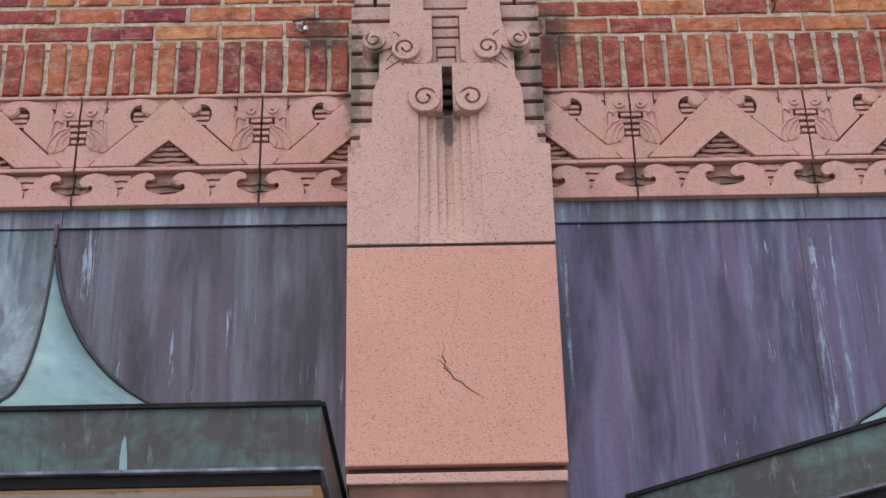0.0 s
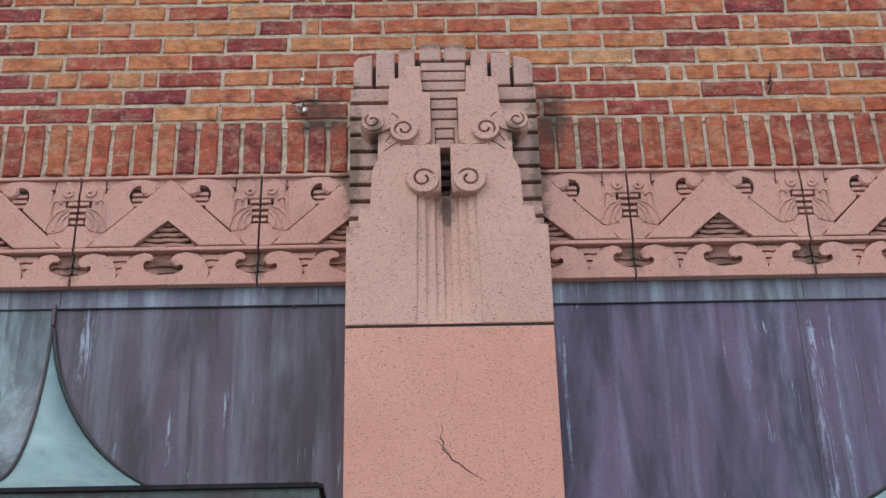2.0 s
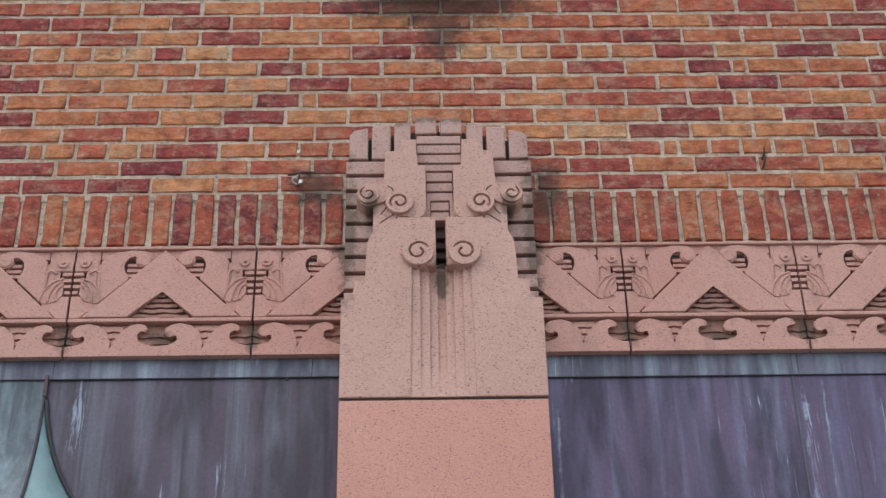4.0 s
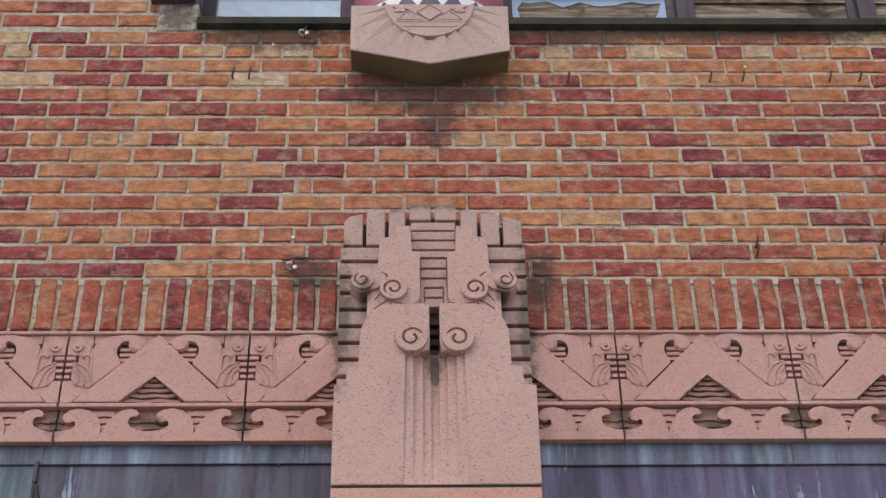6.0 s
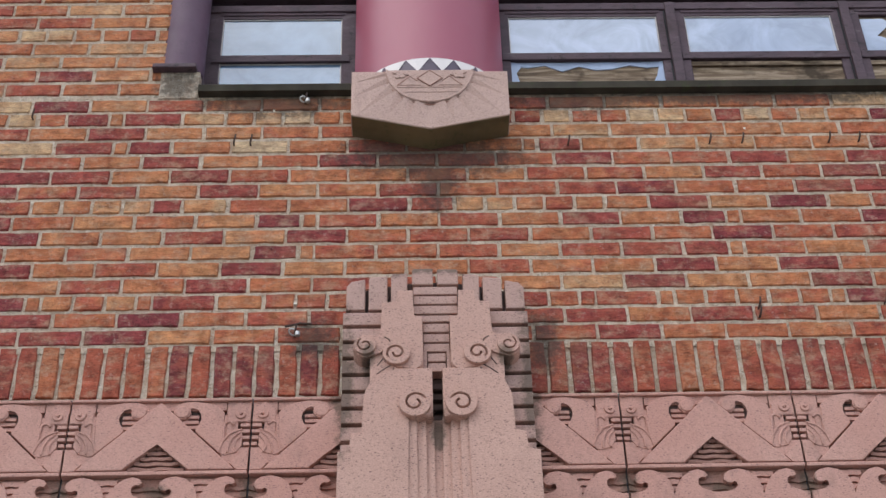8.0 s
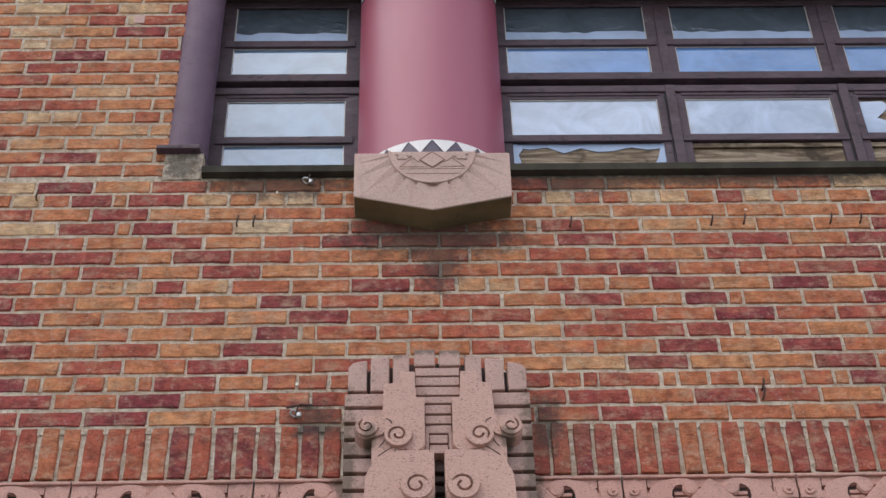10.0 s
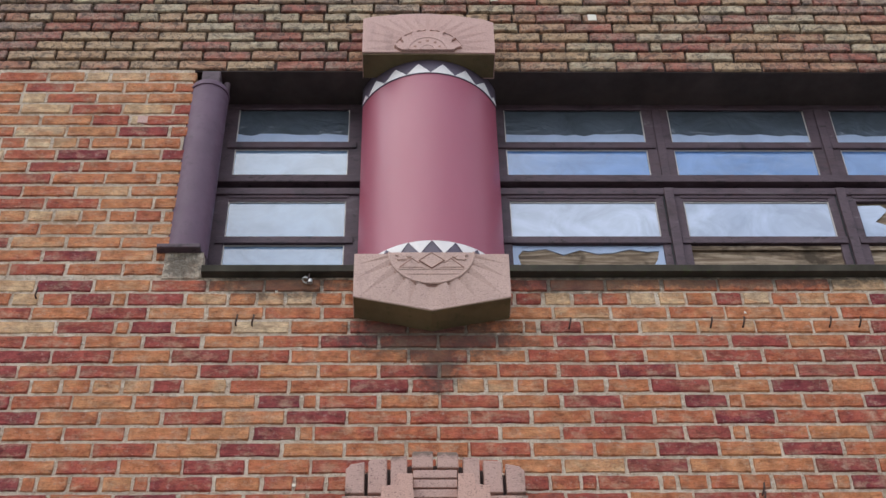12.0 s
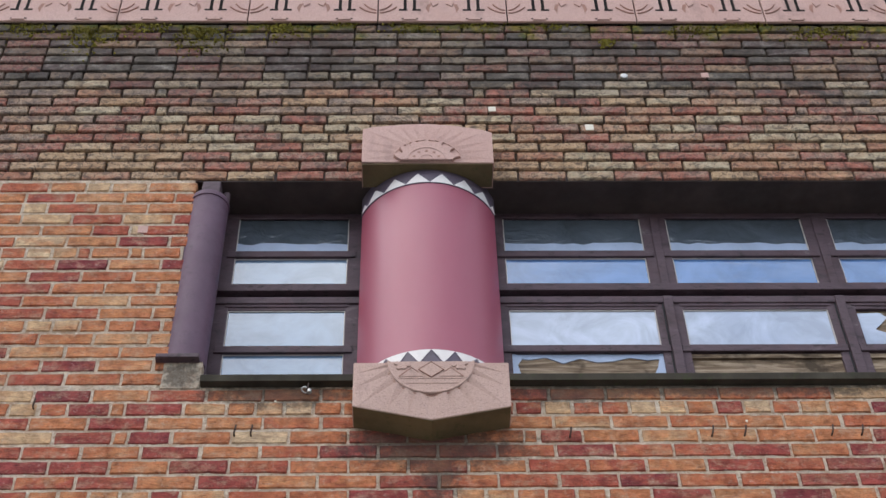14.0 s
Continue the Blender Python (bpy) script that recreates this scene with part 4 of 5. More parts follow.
def window(name, label, bays, x0, x1, boards):
    """A band of steel-sash bays: four panes high, framed in painted wood, in a deep recess."""
    ob = thing(name, label, "window", kind="structure")

    def bar(nm, xa, xb, za, zb, proud, bev=0.004):
        part(nm, box(xa, xb, za, zb, REC - 0.06, REC + proud, bev), M_FRAME, ob)

    bar("head_rail", x0, x1, 6.724, 6.79, 0.004)
    bar("transom", x0, x1, 6.242, 6.285, 0.014)
    bar("meeting_rail", x0, x1, 6.166, 6.205, 0.012)
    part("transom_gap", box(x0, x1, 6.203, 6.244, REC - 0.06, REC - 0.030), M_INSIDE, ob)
    bar("bottom_rail", x0, x1, 5.66, 5.741, 0.010)
    edges_ = [x0] + [b for pair in bays for b in pair] + [x1]
    for i in range(0, len(edges_), 2):
        xa, xb = edges_[i], edges_[i + 1]
        if xb - xa < 0.004:
            continue
        bar("mullion", xa, xb, 6.283, 6.735, 0.003)
        bar("mullion", xa, xb, 5.70, 6.168, 0.003)
        if xb - xa > 0.09 and i:
            mid = (xa + xb) / 2
            bar("mullion_cover", mid - 0.020, mid + 0.020, 5.70, 6.200, 0.020)
            part("mullion_gap", box(mid - 0.027, mid - 0.0205, 5.71, 6.20, REC, REC + 0.0055), M_INSIDE, ob)
            bar("mullion_cover", mid - 0.014, mid + 0.024, 6.283, 6.725, 0.010)
    for n_, (xa, xb) in enumerate(bays):
        bar("glazing_bar", xa - 0.035, xb + 0.035, 6.461, 6.499, 0.011)
        bar("glazing_bar", xa - 0.035, xb + 0.035, 5.879, 5.917, 0.011)
        top = 6.134
        bar("sash_rail", xa - 0.02, xb + 0.02, top, 6.168, 0.001)
        bar("sash_rail", xa - 0.015, xb + 0.015, top + 0.016, 6.167, 0.006)
        blocked = boards and n_ < 9
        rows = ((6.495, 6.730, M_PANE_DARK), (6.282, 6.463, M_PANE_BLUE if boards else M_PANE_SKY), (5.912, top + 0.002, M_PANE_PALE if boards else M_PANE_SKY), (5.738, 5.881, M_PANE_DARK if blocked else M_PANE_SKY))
        for za, zb, mat in rows:
            if blocked and n_ == 2 and za == 5.912:
                part("plywood_board", box(xa - 0.003, xb + 0.003, za, zb, REC - 0.05, REC - 0.014), M_BOARD, ob, "weathered plywood behind the broken pane")
                part("glass_shard", prism([(xa, 6.115), (xa + 0.10, 6.118), (xa + 0.125, 6.09), (xa + 0.09, 6.05), (xa + 0.06, 6.02), (xa + 0.10, 6.0), (xa + 0.15, 5.96), (xa + 0.14, 5.924), (xa, 5.924)], REC - 0.012, REC - 0.008), M_PANE_PALE, ob, "broken glass shard")
                continue
            if blocked and za == 5.738:
                p = part("plywood_board", box(xa - 0.003, xb + 0.003, za, zb, REC - 0.05, REC - 0.012), M_BOARD, ob, "weathered plywood behind the broken pane")
                m_ = 9
                if n_ == 0:
                    low = [(xa + (xb - xa) * i / m_, 5.870 - (0.012, 0.02, 0.008, 0.042, 0.014, 0.036, 0.030, 0.010, 0.024, 0.016)[i]) for i in range(m_ + 1)]
                    part("torn_film", prism([(xa, 5.881)] + low + [(xb, 5.881)], REC - 0.012, REC - 0.008), M_FILM, ob, "torn pale film")
                    part("torn_film", prism([(xa, 5.76), (xa + 0.03, 5.77), (xa + 0.02, 5.82), (xa + 0.045, 5.86), (xa, 5.888)], REC - 0.008, REC - 0.005), M_FILM, ob)
                    part("torn_film", prism([(xb, 5.75), (xb - 0.055, 5.75), (xb - 0.03, 5.80), (xb - 0.01, 5.888), (xb, 5.888)], REC - 0.008, REC - 0.005), M_FILM, ob)
                else:
                    part("board_batten", box(xa, xb, 5.850, 5.874, REC - 0.012, REC - 0.002, 0.003), M_BOARD, ob)
                continue
            pane = part("pane", box(xa - 0.003, xb + 0.003, za, zb, REC - 0.014, REC - 0.008), mat, ob, "film-backed glass pane with reflected sky in its tint")
            if za == 6.495:
                # pale strip of film left along the pane's foot
                m_ = 14
                rng = random.Random(int(xa * 100) + 3)
                up = [(xa + (xb - xa) * i / m_, 6.560 + rng.uniform(-0.006, 0.010)) for i in range(m_, -1, -1)]
                part("film_strip", prism([(xa, 6.495), (xb, 6.495)] + up, REC - 0.008, REC - 0.006), M_FILM, pane, "strip of torn blue film")
            # pale putty line round the glass
            for ax, bx in ((xa - 0.002, xa + 0.004), (xb - 0.004, xb + 0.002)):
                part("putty", box(ax, bx, za, zb, REC - 0.008, REC - 0.002), M_TRIM, pane)
            part("putty", box(xa, xb, zb - 0.006, zb, REC - 0.008, REC - 0.003), M_TRIM, pane)
    return ob


window("window_1", "dark plum window of four pale panes in a deep recess", [(-0.838, -0.350)], -0.93, -0.26, False)
window("window_2", "long dark plum window band, some panes boarded", [(0.332, 0.945), (1.060, 1.670), (1.787, 2.40)], 0.26, 2.52, True)
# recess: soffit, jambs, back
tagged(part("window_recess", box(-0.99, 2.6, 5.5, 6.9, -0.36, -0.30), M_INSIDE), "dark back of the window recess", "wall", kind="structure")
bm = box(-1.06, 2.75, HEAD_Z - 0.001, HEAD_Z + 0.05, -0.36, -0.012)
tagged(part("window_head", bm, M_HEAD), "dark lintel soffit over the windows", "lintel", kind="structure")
bm = box(-1.10, -0.93, 5.5, 6.76, -0.36, -0.09)
tagged(part("window_jamb", bm, M_FRAME), "dark plum window jamb", "jamb", kind="structure")
tagged(part("window_jamb", box(2.52, 2.75, 5.5, 6.76, -0.36, -0.012), M_FRAME), "dark plum window jamb", "jamb", kind="structure")


def sill(x0, x1):
    bm = bmesh.new()
    prof = [(0.032, 5.508), (0.034, 5.538), (0.026, 5.547), (-0.19, 5.715), (-0.21, 5.715), (-0.21, 5.508)]
    a = [bm.verts.new((x0, -d, z)) for d, z in prof]
    b = [bm.verts.new((x1, -d, z)) for d, z in prof]
    bm.faces.new(a)
    bm.faces.new(b[::-1])
    for i in range(len(prof)):
        j = (i + 1) % len(prof)
        bm.faces.new((a[i], b[i], b[j], a[j]))
    return tagged(part("window_sill", bm, M_SILL), "dark mossy window sill", "sill", kind="structure")


sill(-0.868, -0.285)
sill(0.285, 2.6)

# ---- painted drum between the windows ----
DRUM = thing("drum", "maroon painted half-round drum with white saw-tooth bands", "drum")
R, DC, HALF = 0.316, -0.241, 66.6


def drum_patch(r, z0, z1, a0=-HALF, a1=HALF, n=40):
    return sheet([[(r * math.sin(radians(a0 + (a1 - a0) * i / n)), -(DC + r * math.cos(radians(a0 + (a1 - a0) * i / n))), z) for i in range(n + 1)] for z in (z0, z1)])


part("shell", drum_patch(R, 5.48, 6.76), M_DRUM, DRUM, "maroon satin paint", True)
top_band = part("top_band", drum_patch(R + 0.002, 6.640, 6.76), M_BAND, DRUM, "slate grey band", True)
foot_band = part("foot_band", drum_patch(R + 0.002, 5.48, 5.624), M_BAND, DRUM, "slate grey band", True)

for s in (-1, 1):
    part("return", prism([(s * 0.287, 5.48), (s * 0.262, 5.48), (s * 0.262, 6.76), (s * 0.287, 6.76)], -0.30, -0.118), M_FRAME, DRUM)


def tooth(a, w, zb, zt):
    bm = bmesh.new()
    rows = []
    for k in range(5):
        q = k / 4
        hw = w / 2 * (1 - q)
        z = zb + (zt - zb) * q
        r = R + 0.005
        rows.append([bm.verts.new((r * math.sin(radians(a + u * hw)), -(DC + r * math.cos(radians(a + u * hw))), z)) for u in ((-1, -0.5, 0, 0.5, 1) if k < 4 else (0,))])
    for p, q in zip(rows[:3], rows[1:4]):
        for j in range(4):
            bm.faces.new((p[j], p[j + 1], q[j + 1], q[j]))
    for j in range(4):
        bm.faces.new((rows[3][j], rows[3][j + 1], rows[4][0]))
    return bm


for i in range(6):
    part("tooth", tooth(18.8 * (i - 2.5) + 1.0, 18.9, 6.641, 6.702), M_TOOTH, top_band, "white painted tooth")
for a in (-60.2, 61.6):
    part("tooth", tooth(a, 9.5, 6.641, 6.680), M_TOOTH, top_band, "white painted tooth")
for i in range(8):
    part("tooth", tooth(16.4 * (i - 3.5), 16.2, 5.624, 5.556), M_TOOTH, foot_band, "white painted tooth")
part("rim", tube([((R + 0.002) * math.sin(radians(a)), -(DC + (R + 0.002) * math.cos(radians(a))), 6.640) for a in range(-66, 67, 4)], 0.002, 6), M_BAND, DRUM)

# ---- rayed blocks above and below the drum ----
LOW = thing("rayed_block", "pink terracotta block with rays and a half-round medallion", "carved block", "rayed blocks")
shield = [(-0.291, 5.522), (-0.291, 5.304), (-0.003, 5.236), (0.286, 5.301), (0.286, 5.520)]
part("block", prism(shield, -0.30, 0.112, 0.004), M_STONE, LOW)
part("underside", prism([(-0.288, 5.3035), (-0.003, 5.2355), (0.283, 5.3005), (0.283, 5.297), (-0.003, 5.233), (-0.288, 5.301)], 0.0, 0.108), M_UNDERSIDE, LOW, "dark green-brown underside")


def facet(cx, cz, a0, a1, r0, q0, q1, base, rise):
    """A sloping sector of a sunburst: proud along its edge at a0, sunk to the ground at a1."""
    bm = bmesh.new()

    def at(a, r, d):
        return bm.verts.new((cx + r * math.cos(radians(a)), -d, cz + r * math.sin(radians(a))))

    lo, hi, end = at(a0, r0, base), at(a0, r0, base + rise), at(a0, q0, base + 0.0008)
    lo1, end1 = at(a1, r0, base), at(a1, q1, base)
    for q in ((hi, end, end1), (hi, end1, lo1), (lo, hi, lo1), (lo, end, hi), (lo, lo1, end1, end)):
        bm.faces.new(q)
    return bm


def sunburst(parent, material, cx, cz, r0, angles, outline, base, rise):
    for a, b in zip(angles, angles[1:]):
        q0, q1 = (edge_reach(w, cx, cz, outline) - 0.012 for w in (a, b))
        part("ray", facet(cx, cz, a, b, r0, max(q0, r0 + 0.01), max(q1, r0 + 0.01), base, rise), material, parent)


def edge_reach(a, cx, cz, poly):
    """How far from (cx, cz) the outline lies in the direction a."""
    o, v = Vector((cx, cz)), Vector((math.cos(radians(a)), math.sin(radians(a))))
    best = 9.0
    for (xa, za), (xb, zb) in zip(poly, poly[1:] + poly[:1]):
        e = Vector((xb - xa, zb - za))
        den = v.x * e.y - v.y * e.x
        if abs(den) < 1e-9:
            continue
        w = Vector((xa, za)) - o
        s, t = (w.x * e.y - w.y * e.x) / den, (w.x * v.y - w.y * v.x) / den
        if s > 0.01 and -0.001 <= t <= 1.001:
            best = min(best, s)
    return best


sunburst(LOW, M_STONE, -0.003, 5.520, 0.150, [184, 191, 204, 219, 235, 251, 267], shield, 0.1122, 0.0100)
sunburst(LOW, M_STONE, -0.003, 5.520, 0.150, [356, 349, 336, 321, 305, 289, 273], shield, 0.1122, 0.0100)
half = arc(-0.003, 5.520, 0.158, 0.158, 180, 360, 30)
medal = part("medallion", prism(half, 0.10, 0.122, 0.005), M_STONE, LOW)
part("medallion_rim", tube([(x, -0.120, z) for x, z in half], 0.005, 8), M_STONE, medal)
# dark beads round medallion, lozenge and hills imitate the shade of cut grooves
part("medallion_shade_line", tube([(-0.003 + (x + 0.003) * 1.06, -0.112, 5.520 + (z - 5.520) * 1.06) for x, z in half], 0.004, 6), M_FRIEZE_DEEP, LOW)
GEM = [(-0.049, 5.474), (-0.003, 5.435), (0.043, 5.474), (-0.003, 5.514)]
part("lozenge", prism(GEM, 0.11, 0.1255, 0.002), M_STONE, medal)
part("line_shade", tube([(x, -0.1247, z) for x, z in GEM + GEM[:1]], 0.0026, 6), M_FRIEZE_DEEP, medal)
for s in (-1, 1):
    hill = [(-0.118, 5.440), (-0.072, 5.484), (-0.046, 5.460), (-0.030, 5.440)]
    side = [(x - 0.003, z) for x, z in (hill[::-1] if s < 0 else mirrored(hill)[::-1])]
    part("hill", prism(side, 0.11, 0.1245, 0.002), M_STONE, medal)
    part("line_shade", tube([(s * -x - 0.003, -0.1238, z) for x, z in hill[:3]], 0.0024, 6), M_FRIEZE_DEEP, medal)
    for k, (dx, dz, rr) in enumerate(((0.094, 5.505, 0.013), (0.112, 5.497, 0.014), (0.126, 5.506, 0.011), (0.101, 5.486, 0.012), (0.120, 5.483, 0.010), (0.084, 5.495, 0.009))):
        part("leaf", prism(arc(-0.003 + s * dx, dz, rr, rr * 0.85, 20 * k, 360 + 20 * k, 9)[:-1], 0.11, 0.1265 + 0.0006 * (k % 3), 0.003), M_STONE, medal)
for k in range(2):
    hw = math.sqrt(max(0.15 ** 2 - (0.088 + 0.024 * k) ** 2, 0.001))
    part("ground_line", box(-0.003 - hw, -0.003 + hw, 5.4295 - 0.024 * k, 5.4325 - 0.024 * k, 0.11, 0.1240), M_STONE, medal)

UP = thing("rayed_block", "pink terracotta block with rays over a half gear wheel", "carved block", "rayed blocks")
crown = [(-0.290, 6.740), (0.284, 6.733), (0.284, 6.952), (0.240, 6.972), (0.190, 6.985), (0.100, 7.004), (0.0, 7.015), (-0.100, 7.012), (-0.190, 6.999), (-0.250, 6.992), (-0.290, 6.976)]
part("block", prism(crown, -0.03, 0.112, 0.004), M_COPING, UP)
part("underside", box(-0.286, 0.280, 6.728, 6.734, -0.02, 0.106), M_UNDERSIDE, UP, "dark brown underside")
sunburst(UP, M_COPING, -0.005, 6.741, 0.150, [88, 76, 64, 52, 40, 28, 16, 4], crown, 0.1122, 0.0065)
sunburst(UP, M_COPING, -0.005, 6.741, 0.150, [92, 104, 116, 128, 140, 152, 164, 176], crown, 0.1122, 0.0065)
gear = []
for i in range(7):
    a = 180 * i / 7
    gear += [(-0.008 + r * math.cos(radians(a + b)), 6.741 + r * math.sin(radians(a + b))) for r, b in ((0.112, 0), (0.117, 5), (0.127, 8), (0.146, 9), (0.141, 14), (0.130, 19), (0.118, 23))]
# larger dark copy behind the gear paints a shaded outline round it
part("gear_shade_line", prism([(-0.008 + (x + 0.008) * 1.035, 6.741 + (z - 6.741) * 1.04) for x, z in gear] + [(-0.125, 6.741)], 0.10, 0.1150), M_FRIEZE_DEEP, UP)
gear_ob = part("gear", prism(gear + [(-0.120, 6.741)], 0.10, 0.1255, 0.002), M_COPING, UP)
part("gear_ring", tube([(x, -0.123, z) for x, z in arc(-0.008, 6.742, 0.082, 0.082, 0, 180, 24)], 0.006, 8), M_COPING, gear_ob)
part("gear_ring", tube([(x, -0.123, z) for x, z in arc(-0.008, 6.742, 0.030, 0.030, 0, 180, 14)], 0.005, 8), M_COPING, gear_ob)
for k in range(5):
    a = radians(18 + 36 * k)
    part("boss", prism(arc(-0.008 + 0.056 * math.cos(a), 6.744 + 0.056 * math.sin(a), 0.007, 0.007, 0, 360, 8)[:-1], 0.11, 0.126), M_FRIEZE_DEEP, gear_ob)

# ---- column at the window's jamb ----
COL = thing("jamb_column", "violet-brown painted round column beside the window", "column")


def cyl(cx, d, r, z0, z1, n=28):
    bm = bmesh.new()
    rings = [[bm.verts.new((cx + r * math.cos(2 * math.pi * j / n), -d + r * math.sin(2 * math.pi * j / n), z)) for j in range(n)] for z in (z0, z1)]
    for j in range(n):
        bm.faces.new((rings[0][j], rings[0][(j + 1) % n], rings[1][(j + 1) % n], rings[1][j]))
    bm.faces.new(rings[0])
    bm.faces.new(rings[1][::-1])
    return bm


part("shaft", cyl(-0.952, -0.058, 0.084, 5.655, 6.660), M_COLUMN, COL, "violet-brown paint", True)
part("collar", cyl(-0.952, -0.058, 0.089, 6.628, 6.640), M_COLUMN, COL, smooth=True)
part("cap_box", box(-0.985, -0.905, 6.655, 6.742, -0.14, 0.004, 0.008), M_FRAME, COL, "dark brown cap")
part("cap_stub", cyl(-0.882, -0.055, 0.015, 6.63, 6.72, 12), M_FRAME, COL, smooth=True)
part("foot_ledge", box(-1.050, -0.884, 5.634, 5.655, -0.15, 0.034, 0.005), M_FRAME, COL, "dark foot ledge")
part("foot_block", box(-0.905, -0.868, 5.545, 5.66, -0.15, -0.045, 0.004), M_FRAME, COL)

# ---- coping frieze at the top ----
TOP_Z = 8.008


def coping_tile():
    ob = thing("coping_tile", "pale pink terracotta coping tile with incised ornament", "tile", "coping tiles")
    w = 0.327 - 0.004
    part("tile_body", box(-w, w, 0.0, 0.52, -0.20, 0.020, 0.004), M_COPING, ob)

    # slots and veins are dark plates and beads that paint the shade of cuts
    def cut(nm, bm):
        part(nm, bm, M_SLOT if nm == "slot" else M_FRIEZE_DEEP, ob)

    for s in (-0.165, 0.158):
        for q in (-1, 1):
            x = s + q * 0.024
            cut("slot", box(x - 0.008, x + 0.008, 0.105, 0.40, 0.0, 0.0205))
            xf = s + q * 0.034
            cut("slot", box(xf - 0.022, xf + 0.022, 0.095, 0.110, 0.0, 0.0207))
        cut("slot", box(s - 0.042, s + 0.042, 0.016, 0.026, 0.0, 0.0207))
        part("bead", prism(arc(s, 0.006, 0.034, 0.022, 0, 180, 12), 0.0, 0.027, 0.003), M_COPING, ob)
    for q in (-1, 1):
        for r in (0.07, 0.10):
            pts = [(q * (0.327 - 0.010 - (0.105 - 0.02) * k / 6 * r / 0.10), -0.0212, 0.072 + (0.10 - r) * 0.9 + 0.055 * (k / 6) ** 2) for k in range(7)]
            cut("vein", tube(pts, 0.0042, 5))
    for q in (-1, 1):
        cut("vein", prism([(q * 0.055, 0.16), (q * 0.075, 0.155), (q * 0.085, 0.115), (q * 0.070, 0.075), (q * 0.066, 0.115)][::q], 0.0, 0.0208))
        part("leaf", prism([(q * 0.028, 0.19), (q * 0.060, 0.175), (q * 0.048, 0.13), (q * 0.02, 0.155)][::q], 0.0, 0.026, 0.002), M_COPING, ob)
    return ob


cop = coping_tile()
cop.location = (0.086, 0, TOP_Z)
for k in (-4, -3, -2, -1, 1, 2, 3):
    copy_thing(cop, pose(0.086 + 0.652 * k, 0, TOP_Z))
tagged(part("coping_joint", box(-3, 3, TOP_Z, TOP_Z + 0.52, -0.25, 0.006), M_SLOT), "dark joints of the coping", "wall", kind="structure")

# ---- brickwork, last ----
COURSE, LEN, JOINT = 0.0697, 0.2135, 0.0112


def brick_mesh(name, w, h, seed, material, nx=4, depth=0.075):
    """One brick with worn arrises and a slightly uneven face, centred on its face."""
    r = random.Random(seed)
    bm = bmesh.new()
    nz = 2 if h < 0.1 else 5
    j = lambda s: r.uniform(-s, s)
    front = [[bm.verts.new((-w / 2 + 0.004 + (w - 0.008) * i / nx + j(0.0016), j(0.0018), -h / 2 + 0.004 + (h - 0.008) * k / nz + j(0.0014))) for i in range(nx + 1)] for k in range(nz + 1)]
    for k in range(nz):
        for i in range(nx):
            bm.faces.new((front[k][i], front[k][i + 1], front[k + 1][i + 1], front[k + 1][i]))
    loop = front[0] + [front[k][nx] for k in range(1, nz + 1)] + front[nz][::-1][1:] + [front[k][0] for k in range(nz - 1, 0, -1)]
    mid = []
    for v in loop:
        x = (v.co.x / (w / 2 - 0.004)) * w / 2
        z = (v.co.z / (h / 2 - 0.004)) * h / 2
        mid.append(bm.verts.new((x + j(0.0024), 0.006, z + j(0.0017))))
    back = [bm.verts.new((sx * w / 2, depth, sz * h / 2)) for sx, sz in ((-1, -1), (1, -1), (1, 1), (-1, 1))]
    n = len(loop)
    for i in range(n):
        bm.faces.new((loop[i], mid[i], mid[(i + 1) % n], loop[(i + 1) % n]))
    marks = [0, nx, nx + nz, 2 * nx + nz, n]
    for s in range(4):
        run = [mid[i % n] for i in range(marks[s], marks[s + 1] + 1)]
        bm.faces.new([back[s]] + run + [back[(s + 1) % 4]])
    return mesh_of(name, bm, material)


def lay(parent, material, far_material, rows, x0, x1, near, phase_even, phase_odd, seed, limit=72, perp=0.0105, bed=0.017):
    """Lay plain stretcher courses: some between the two near lines one by one, the rest joined."""
    r = random.Random(seed)
    cache = {}
    rest = bmesh.new()
    count = 0
    for k in rows:
        zc = 4.42 + COURSE * k
        xa = x0 - LEN + (phase_even if k % 2 == 0 else phase_odd) * LEN
        while xa < x1:
            step = LEN / 2 if r.random() < 0.06 else LEN
            w = round((step - perp) / 0.004) * 0.004
            key = (w, r.randrange(4))
            if key not in cache:
                cache[key] = brick_mesh("brick", w, COURSE - bed, int(w * 1000) * 10 + key[1] + seed, material, 6 if w > 0.12 else 4)
            m = pose(xa + step / 2 + r.uniform(-0.003, 0.003), r.uniform(-0.0015, 0.0025), zc + r.uniform(-0.0012, 0.0012), r.uniform(-0.6, 0.6), r.uniform(-0.35, 0.35), r.uniform(-0.5, 0.5))
            if near[0] < xa + step / 2 < near[1] and count < limit:
                ob = new("brick", cache[key])
                ob.matrix_basis = m
                ob.parent = parent
                count += 1
            else:
                me = cache[key].copy()
                me.transform(m)
                rest.from_mesh(me)
                bpy.data.meshes.remove(me)
            xa += step
    me = bpy.data.meshes.new("bricks")
    rest.to_mesh(me)
    rest.free()
    me.materials.append(far_material)
    ob = new("bricks", me)
    ob.parent = parent
    tagged(ob, kind="stuff")


